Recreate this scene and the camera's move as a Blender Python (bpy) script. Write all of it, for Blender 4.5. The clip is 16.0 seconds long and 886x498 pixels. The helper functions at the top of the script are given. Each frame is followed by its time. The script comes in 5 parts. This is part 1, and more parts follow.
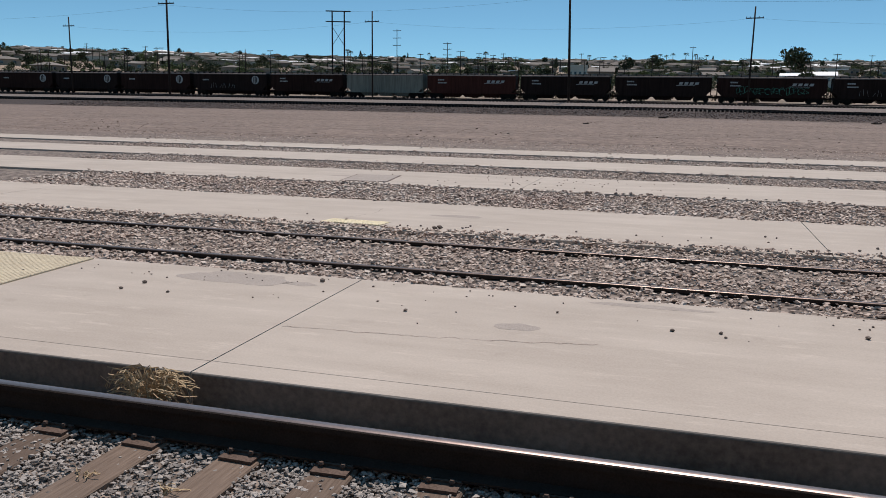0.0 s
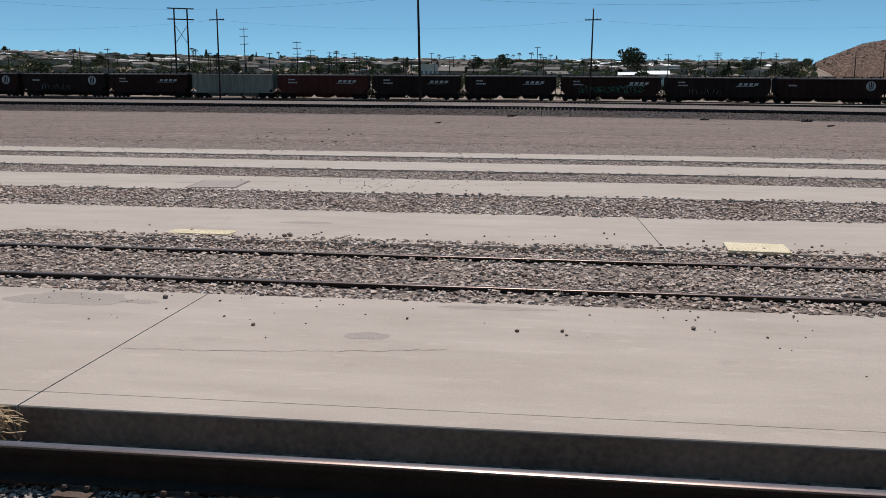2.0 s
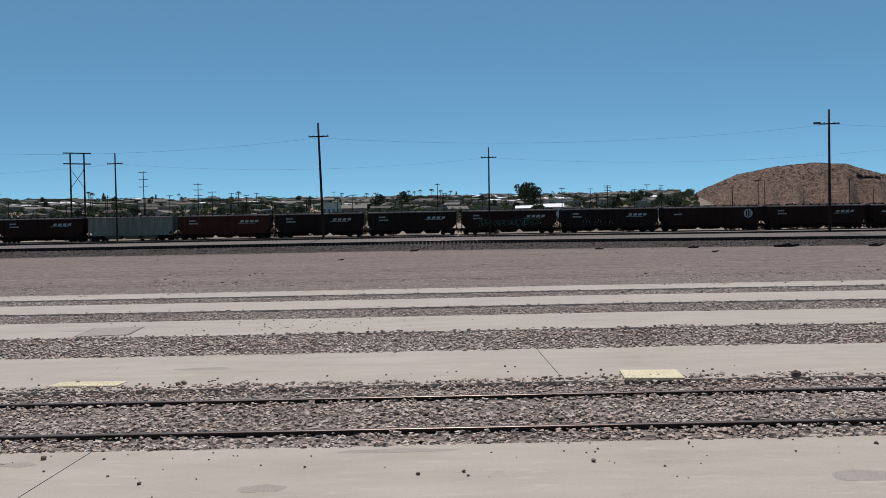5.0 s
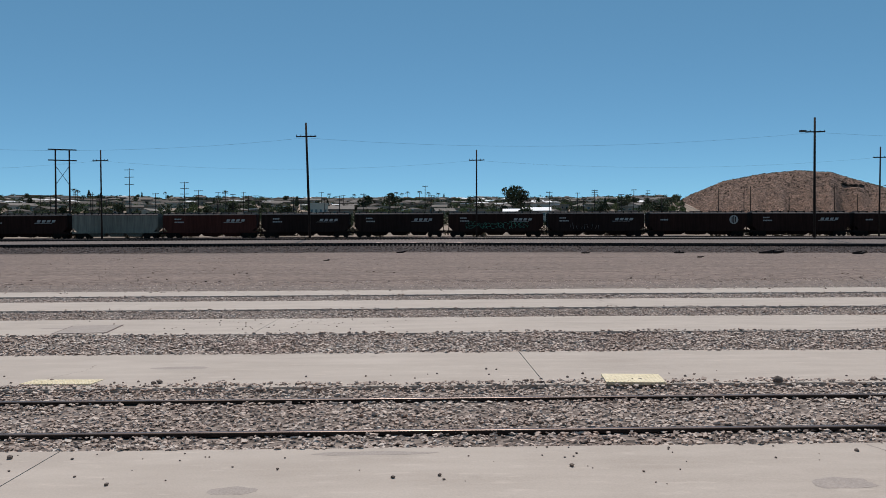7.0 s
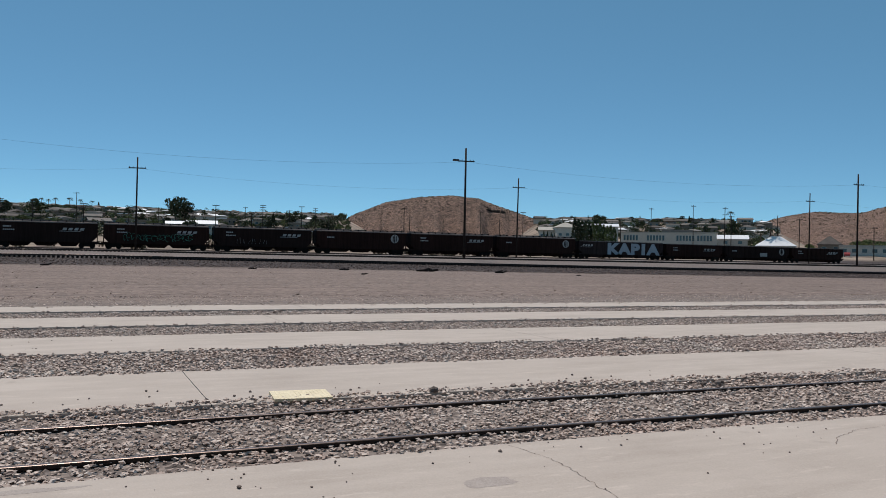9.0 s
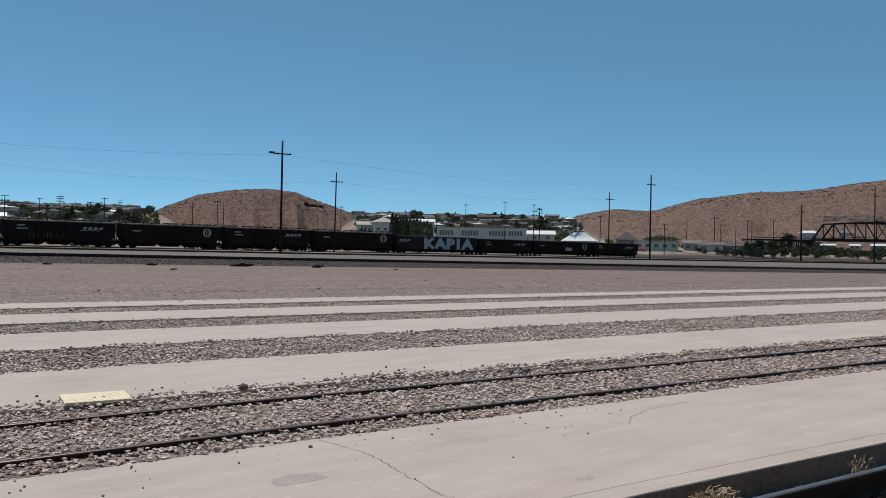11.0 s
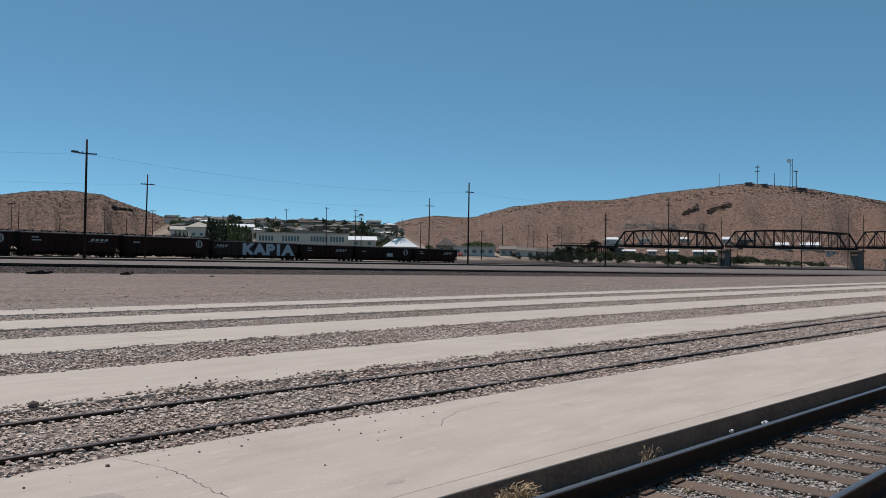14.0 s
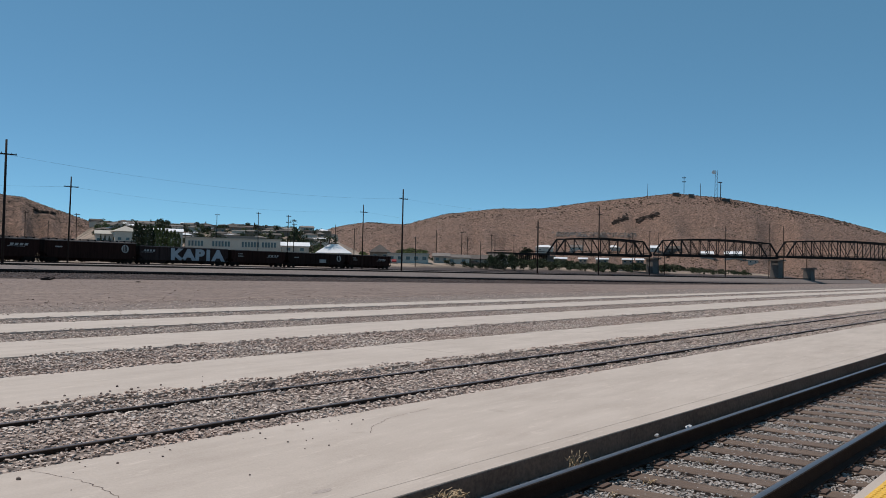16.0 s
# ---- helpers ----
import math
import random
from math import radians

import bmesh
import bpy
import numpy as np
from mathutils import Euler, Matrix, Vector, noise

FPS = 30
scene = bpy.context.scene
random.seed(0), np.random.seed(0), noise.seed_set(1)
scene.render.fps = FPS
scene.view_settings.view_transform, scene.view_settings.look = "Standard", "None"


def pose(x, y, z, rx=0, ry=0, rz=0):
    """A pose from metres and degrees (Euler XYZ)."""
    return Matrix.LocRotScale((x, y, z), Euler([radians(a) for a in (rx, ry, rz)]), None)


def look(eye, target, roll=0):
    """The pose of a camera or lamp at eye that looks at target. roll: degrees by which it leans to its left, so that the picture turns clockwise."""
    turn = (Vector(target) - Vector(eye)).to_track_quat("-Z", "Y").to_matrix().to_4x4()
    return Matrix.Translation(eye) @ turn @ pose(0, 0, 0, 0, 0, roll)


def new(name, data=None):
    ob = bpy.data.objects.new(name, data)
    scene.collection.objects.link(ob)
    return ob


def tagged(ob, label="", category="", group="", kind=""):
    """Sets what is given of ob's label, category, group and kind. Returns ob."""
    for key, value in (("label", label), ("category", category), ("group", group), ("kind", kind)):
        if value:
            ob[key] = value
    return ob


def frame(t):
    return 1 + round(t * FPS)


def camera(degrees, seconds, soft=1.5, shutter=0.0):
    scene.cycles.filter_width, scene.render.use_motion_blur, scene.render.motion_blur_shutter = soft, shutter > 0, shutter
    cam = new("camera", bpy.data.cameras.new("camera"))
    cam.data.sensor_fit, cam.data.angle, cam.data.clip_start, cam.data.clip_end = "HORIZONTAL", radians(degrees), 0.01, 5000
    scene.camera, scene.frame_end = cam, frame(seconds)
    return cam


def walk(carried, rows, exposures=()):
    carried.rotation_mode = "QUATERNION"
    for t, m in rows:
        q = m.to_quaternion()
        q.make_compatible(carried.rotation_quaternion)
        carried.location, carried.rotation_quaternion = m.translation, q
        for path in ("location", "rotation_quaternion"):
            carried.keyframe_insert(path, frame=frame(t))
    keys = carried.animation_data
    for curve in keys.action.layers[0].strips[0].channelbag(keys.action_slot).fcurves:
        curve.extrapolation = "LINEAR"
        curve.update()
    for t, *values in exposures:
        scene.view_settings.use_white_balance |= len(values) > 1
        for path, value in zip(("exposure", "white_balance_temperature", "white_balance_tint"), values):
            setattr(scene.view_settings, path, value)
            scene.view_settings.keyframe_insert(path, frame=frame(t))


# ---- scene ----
cam = camera(56.3, 16.0, soft=0.58)
PATH = [
    (0, (-0.411, 0.393, 1.647), (-0.958, 2.283, 1.292), 0.9),
    (0.5, (-0.408, 0.357, 1.654), (-0.842, 2.274, 1.286), 0.7),
    (1, (-0.382, 0.393, 1.65), (-0.774, 2.317, 1.271), 0.4),
    (1.5, (-0.354, 0.396, 1.67), (-0.699, 2.326, 1.278), 0.2),
    (2, (-0.327, 0.399, 1.724), (-0.54, 2.356, 1.371), 0.5),
    (2.5, (-0.294, 0.398, 1.765), (-0.431, 2.379, 1.525), 0.2),
    (3, (-0.274, 0.427, 1.783), (-0.359, 2.419, 1.624), -0.3),
    (3.5, (-0.268, 0.376, 1.79), (-0.322, 2.373, 1.692), -0.6),
    (4, (-0.265, 0.387, 1.792), (-0.295, 2.386, 1.742), -1.0),
    (4.2, (-0.256, 0.368, 1.789), (-0.275, 2.368, 1.757), -1.1),
    (6.5, (-0.213, 0.462, 1.754), (-0.181, 2.462, 1.719), -0.8),
    (7, (-0.173, 0.491, 1.751), (-0.131, 2.49, 1.723), -0.3),
    (7.5, (-0.221, 0.51, 1.751), (0.013, 2.497, 1.732), 0.3),
    (8, (-0.248, 0.512, 1.758), (0.311, 2.433, 1.75), 0.5),
    (8.5, (-0.231, 0.518, 1.767), (0.457, 2.396, 1.772), 0.9),
    (9, (-0.214, 0.508, 1.762), (0.597, 2.336, 1.777), 1.0),
    (9.5, (-0.171, 0.558, 1.769), (0.742, 2.338, 1.8), 0.9),
    (9.7, (-0.165, 0.546, 1.76), (0.807, 2.293, 1.787), 0.9),
    (11.8, (-0.059, 0.578, 1.73), (1.233, 2.104, 1.743), 0.7),
    (12, (-0.051, 0.566, 1.731), (1.278, 2.061, 1.745), 0.6),
    (12.5, (-0.073, 0.524, 1.735), (1.33, 1.949, 1.749), 0.6),
    (13, (-0.053, 0.528, 1.732), (1.381, 1.923, 1.751), 0.5),
    (13.5, (-0.033, 0.529, 1.73), (1.442, 1.88, 1.757), 0.6),
    (14, (-0.034, 0.524, 1.732), (1.469, 1.843, 1.762), 0.8),
    (14.5, (-0.019, 0.525, 1.729), (1.513, 1.811, 1.765), 0.8),
    (15, (0.021, 0.531, 1.724), (1.598, 1.76, 1.764), 0.9),
    (15.5, (0.014, 0.528, 1.726), (1.598, 1.748, 1.769), 1.1),
    (16, (0.023, 0.527, 1.723), (1.626, 1.722, 1.772), 1.1),
]
walk(cam, [(t, look(eye, target, roll)) for t, eye, target, roll in PATH], exposures=[(0, 0.02, 6650, 12), (2.0, -0.02, 6600, 11.5), (3.0, -0.07, 6550, 10.5), (4.2, -0.06, 6500, 10), (9.7, -0.05, 6500, 10), (11.8, -0.01, 6500, 10), (16, 0.0, 6500, 10)])

# ---- world and sun ----
SUN_ELEVATION = 62.0
world = bpy.data.worlds.new("desert_sky")
scene.world = world
world.use_nodes = True
wn = world.node_tree
wn.nodes.clear()
sky = wn.nodes.new("ShaderNodeTexSky")
sky.sky_type = "NISHITA"
sky.sun_disc = False
sky.sun_elevation = radians(SUN_ELEVATION)
sky.sun_rotation = 0.0
sky.altitude = 1200.0
sky.air_density, sky.dust_density, sky.ozone_density = 0.5, 0.0, 2.0
bg = wn.nodes.new("ShaderNodeBackground")
bg.inputs["Strength"].default_value = 0.107
wout = wn.nodes.new("ShaderNodeOutputWorld")
tint = wn.nodes.new("ShaderNodeMix")
tint.data_type, tint.blend_type = "RGBA", "MULTIPLY"
tint.inputs[0].default_value = 1.0
tint.inputs[7].default_value = (0.76, 1.085, 1.065, 1)
wn.links.new(sky.outputs[0], tint.inputs[6])
haze = wn.nodes.new("ShaderNodeMix")
haze.data_type = "RGBA"
haze.inputs[0].default_value = 0.35
haze.inputs[7].default_value = (1.3, 3.25, 4.75, 1)
wn.links.new(tint.outputs[2], haze.inputs[6])
wn.links.new(haze.outputs[2], bg.inputs["Color"])
wn.links.new(bg.outputs[0], wout.inputs["Surface"])

sun_data = bpy.data.lights.new("sun", "SUN")
sun_data.energy = 3.75
sun_data.angle = radians(0.53)
sun_data.color = (1.0, 0.915, 0.845)
sun = new("sun", sun_data)
sun.matrix_world = look((0, math.cos(radians(SUN_ELEVATION)) * 50, math.sin(radians(SUN_ELEVATION)) * 50), (0, 0, 0))
scene.view_settings.exposure = 0.0

# ---- materials ----
def tree_of(name):
    m = bpy.data.materials.new(name)
    m.use_nodes = True
    nt = m.node_tree
    return m, nt, nt.nodes["Principled BSDF"]


def node(nt, kind, **values):
    n = nt.nodes.new(kind)
    for key, value in values.items():
        n.inputs[key].default_value = value
    return n


def noise_node(nt, vec, scale, detail=4.0, rough=0.6, stretch=None):
    if stretch:
        mp = nt.nodes.new("ShaderNodeMapping")
        mp.inputs["Scale"].default_value = stretch
        nt.links.new(vec, mp.inputs["Vector"])
        vec = mp.outputs[0]
    n = node(nt, "ShaderNodeTexNoise", Scale=scale, Detail=detail, Roughness=rough)
    nt.links.new(vec, n.inputs["Vector"])
    return n.outputs["Fac"]


def ramp(nt, fac, stops):
    r = nt.nodes.new("ShaderNodeValToRGB")
    els = r.color_ramp.elements
    while len(els) < len(stops):
        els.new(0.5)
    for e, (p, c) in zip(els, stops):
        e.position, e.color = p, (*c, 1)
    nt.links.new(fac, r.inputs[0])
    return r.outputs[0]


def mix(nt, fac, a, b, blend="MIX"):
    m = nt.nodes.new("ShaderNodeMix")
    m.data_type, m.blend_type = "RGBA", blend
    for sock, value in ((m.inputs[0], fac), (m.inputs[6], a), (m.inputs[7], b)):
        if isinstance(value, (int, float)):
            sock.default_value = value
        elif isinstance(value, tuple):
            sock.default_value = (*value, 1)
        else:
            nt.links.new(value, sock)
    return m.outputs[2]


def bump(nt, bsdf, height, strength, distance):
    b = node(nt, "ShaderNodeBump", Strength=strength, Distance=distance)
    nt.links.new(height, b.inputs["Height"])
    nt.links.new(b.outputs[0], bsdf.inputs["Normal"])


def coords(nt, world_space=True):
    if world_space:
        return nt.nodes.new("ShaderNodeNewGeometry").outputs["Position"]
    return nt.nodes.new("ShaderNodeTexCoord").outputs["Object"]


def surface(name, dark, light, scale=3.0, fine=40.0, rough=0.85, metal=0.0, relief=0.3, depth=0.01, spread=0.25, world_space=False, vary=0.0, island=0.0):
    """A surface with broad stains and fine grain between two colours."""
    m, nt, b = tree_of(name)
    c = coords(nt, world_space)
    broad = noise_node(nt, c, scale)
    grain = noise_node(nt, c, fine, 3.0)
    col = ramp(nt, broad, [(0.5 - spread, dark), (0.5 + spread, light)])
    col = mix(nt, 0.35, col, ramp(nt, grain, [(0.3, tuple(v * 0.6 for v in dark)), (0.7, tuple(min(1, v * 1.25) for v in light))]))
    if vary:
        rnd = nt.nodes.new("ShaderNodeObjectInfo").outputs["Random"]
        col = mix(nt, 1.0, col, ramp(nt, rnd, [(0.0, (1 - vary,) * 3), (1.0, (1.0,) * 3)]), "MULTIPLY")
    if island:
        rnd = nt.nodes.new("ShaderNodeNewGeometry").outputs["Random Per Island"]
        col = mix(nt, 1.0, col, ramp(nt, rnd, [(0.0, (1 - island,) * 3), (1.0, (1.0,) * 3)]), "MULTIPLY")
    nt.links.new(col, b.inputs["Base Color"])
    b.inputs["Roughness"].default_value = rough
    b.inputs["Metallic"].default_value = metal
    b.inputs["Specular IOR Level"].default_value = 0.25 if rough > 0.7 else 0.5
    if relief:
        bump(nt, b, grain, relief, depth)
    return m


def concrete_material(name, dark, light, stain):
    m, nt, b = tree_of(name)
    c = coords(nt)
    broad = noise_node(nt, c, 0.55, 5.0, 0.65)
    streak = noise_node(nt, c, 1.6, 5.0, 0.6, (0.35, 1.6, 1.0))
    grain = noise_node(nt, c, 60.0, 3.0, 0.7)
    blot = noise_node(nt, c, 2.4, 2.0, 0.4)
    col = ramp(nt, broad, [(0.3, dark), (0.7, light)])
    col = mix(nt, 0.5, col, ramp(nt, streak, [(0.35, dark), (0.65, light)]))
    scuff = noise_node(nt, c, 3.2, 6.0, 0.75, (0.5, 2.2, 1.0))
    col = mix(nt, ramp(nt, scuff, [(0.56, (0, 0, 0)), (0.66, (0.55, 0.55, 0.55))]), col, tuple(min(1, v * 1.14) for v in light))
    col = mix(nt, ramp(nt, blot, [(0.70, (0, 0, 0)), (0.78, (0.5, 0.5, 0.5))]), col, stain)
    col = mix(nt, 0.16, col, ramp(nt, grain, [(0.3, tuple(v * 0.55 for v in dark)), (0.7, tuple(min(1, v * 1.15) for v in light))]))
    nt.links.new(col, b.inputs["Base Color"])
    b.inputs["Roughness"].default_value = 0.88
    bump(nt, b, grain, 0.25, 0.004)
    return m


def dirt_material():
    """Ground by place: station gravel, bare earth of the yard, ballast banks, painted shade under the train and scrub
    further out.
    """
    m, nt, b = tree_of("yard_earth")
    c = coords(nt)
    sep = nt.nodes.new("ShaderNodeSeparateXYZ")
    nt.links.new(c, sep.inputs[0])
    broad = noise_node(nt, c, 0.12, 6.0, 0.65, (0.25, 1.0, 1.0))
    ruts = noise_node(nt, c, 0.55, 5.0, 0.6, (0.06, 1.0, 1.0))
    grain = noise_node(nt, c, 3.2, 6.0, 0.8)
    stones = nt.nodes.new("ShaderNodeTexVoronoi")
    stones.inputs["Scale"].default_value = 14.0
    nt.links.new(c, stones.inputs["Vector"])
    earth = ramp(nt, broad, [(0.38, (0.088, 0.053, 0.041)), (0.62, (0.255, 0.180, 0.144))])
    earth = mix(nt, 0.5, earth, ramp(nt, ruts, [(0.42, (0.062, 0.036, 0.028)), (0.58, (0.30, 0.215, 0.175))]))
    lanes = noise_node(nt, c, 1.5, 4.0, 0.7, (0.10, 1.0, 1.0))
    earth = mix(nt, 0.35, earth, ramp(nt, lanes, [(0.42, (0.050, 0.031, 0.024)), (0.58, (0.31, 0.228, 0.182))]))
    earth = mix(nt, 0.35, earth, ramp(nt, grain, [(0.40, (0.036, 0.022, 0.018)), (0.60, (0.35, 0.262, 0.218))]))
    clumps = nt.nodes.new("ShaderNodeTexVoronoi")
    clumps.inputs["Scale"].default_value = 4.2
    nt.links.new(c, clumps.inputs["Vector"])
    earth = mix(nt, 0.38, earth, ramp(nt, clumps.outputs["Color"], [(0.15, (0.055, 0.038, 0.031)), (0.45, (0.17, 0.125, 0.104)), (0.85, (0.36, 0.285, 0.24))]))
    # Gravel tone set dark to paint shade into the gaps between stones.
    gravel = ramp(nt, stones.outputs["Color"], [(0.1, (0.06, 0.045, 0.038)), (0.9, (0.30, 0.24, 0.205))])
    scrub = ramp(nt, noise_node(nt, c, 0.05, 6.0, 0.7), [(0.38, (0.12, 0.09, 0.062)), (0.62, (0.36, 0.275, 0.21))])
    edge = noise_node(nt, c, 0.7, 3.0)

    def step(lo, hi):
        mr = nt.nodes.new("ShaderNodeMapRange")
        mr.inputs["From Min"].default_value, mr.inputs["From Max"].default_value = lo, hi
        add = nt.nodes.new("ShaderNodeMath")
        add.operation = "MULTIPLY_ADD"
        nt.links.new(edge, add.inputs[0])
        add.inputs[1].default_value = 3.0
        nt.links.new(sep.outputs["Y"], add.inputs[2])
        nt.links.new(add.outputs[0], mr.inputs["Value"])
        return mr.outputs[0]
    col = mix(nt, step(29.5, 35.5), gravel, earth)
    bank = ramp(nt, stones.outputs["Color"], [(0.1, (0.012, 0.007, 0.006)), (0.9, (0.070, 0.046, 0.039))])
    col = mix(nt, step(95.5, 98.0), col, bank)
    col = mix(nt, step(110.5, 112.5), col, ramp(nt, grain, [(0.3, (0.085, 0.066, 0.058)), (0.7, (0.235, 0.19, 0.168))]))
    # Dark ballast again, carried past the train to paint the shade under it.
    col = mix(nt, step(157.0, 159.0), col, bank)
    col = mix(nt, step(173.0, 180.0), col, scrub)
    nt.links.new(col, b.inputs["Base Color"])
    b.inputs["Roughness"].default_value = 0.95
    bump(nt, b, stones.outputs["Distance"], 0.5, 0.04)
    return m


def stone_material(name, stops, grit=((0.10, 0.085, 0.08), (0.48, 0.43, 0.40))):
    m, nt, b = tree_of(name)
    rnd = nt.nodes.new("ShaderNodeNewGeometry").outputs["Random Per Island"]
    c = coords(nt)
    grain = noise_node(nt, c, 55.0, 3.0, 0.7)
    patch = noise_node(nt, c, 0.5, 3.0, 0.6)
    col = ramp(nt, rnd, stops)
    col = mix(nt, 0.3, col, ramp(nt, grain, [(0.3, grit[0]), (0.7, grit[1])]))
    col = mix(nt, 1.0, col, ramp(nt, patch, [(0.3, (0.80, 0.72, 0.69)), (0.7, (1.0, 1.0, 1.0))]), "MULTIPLY")
    nt.links.new(col, b.inputs["Base Color"])
    b.inputs["Roughness"].default_value = 0.9
    return m


def hill_material(name, dark, light, rock):
    m, nt, b = tree_of(name)
    c = coords(nt)
    broad = noise_node(nt, c, 0.012, 6.0, 0.65)
    gully = noise_node(nt, c, 0.05, 6.0, 0.7, (1.0, 1.0, 0.4))
    grain = noise_node(nt, c, 0.55, 4.0, 0.75)
    col = ramp(nt, broad, [(0.36, dark), (0.64, light)])
    col = mix(nt, 0.5, col, ramp(nt, gully, [(0.35, dark), (0.65, light)]))
    fine = noise_node(nt, c, 0.22, 5.0, 0.75)
    col = mix(nt, 0.7, col, ramp(nt, fine, [(0.40, tuple(v * 0.4 for v in dark)), (0.52, tuple(v * 0.5 + w * 0.5 for v, w in zip(dark, light))), (0.60, tuple(v * 1.35 for v in light))]))
    col = mix(nt, 0.5, col, ramp(nt, grain, [(0.42, tuple(v * 0.25 for v in dark)), (0.56, tuple(v * 1.25 for v in light))]))
    steep = ramp(nt, noise_node(nt, c, 0.022, 5.0, 0.6), [(0.66, (0, 0, 0)), (0.71, (0.8, 0.8, 0.8))])
    col = mix(nt, steep, col, rock)
    nt.links.new(col, b.inputs["Base Color"])
    b.inputs["Roughness"].default_value = 0.95
    bump(nt, b, fine, 0.9, 7.0)
    return m


def glass_material():
    m, nt, b = tree_of("window_glass")
    b.inputs["Base Color"].default_value = (0.03, 0.04, 0.05, 1)
    b.inputs["Roughness"].default_value = 0.08
    b.inputs["Specular IOR Level"].default_value = 0.7
    return m


def timber_material():
    """Sun-bleached tie timber with grain and splits along its length."""
    m, nt, b = tree_of("weathered_timber")
    c = coords(nt, False)
    grain = noise_node(nt, c, 6.0, 5.0, 0.7, (9.0, 0.5, 9.0))
    broad = noise_node(nt, c, 1.8, 4.0, 0.6)
    split = noise_node(nt, c, 2.5, 3.0, 0.5, (14.0, 0.35, 14.0))
    col = ramp(nt, broad, [(0.3, (0.13, 0.085, 0.062)), (0.7, (0.27, 0.195, 0.15))])
    col = mix(nt, 0.5, col, ramp(nt, grain, [(0.32, (0.07, 0.043, 0.03)), (0.68, (0.31, 0.23, 0.18))]))
    col = mix(nt, ramp(nt, split, [(0.66, (0, 0, 0)), (0.70, (1, 1, 1))]), col, (0.025, 0.017, 0.013))
    rnd = nt.nodes.new("ShaderNodeObjectInfo").outputs["Random"]
    col = mix(nt, 1.0, col, ramp(nt, rnd, [(0.0, (0.55, 0.53, 0.52)), (1.0, (1.0, 1.0, 1.0))]), "MULTIPLY")
    nt.links.new(col, b.inputs["Base Color"])
    b.inputs["Roughness"].default_value = 0.92
    bump(nt, b, grain, 0.7, 0.012)
    return m


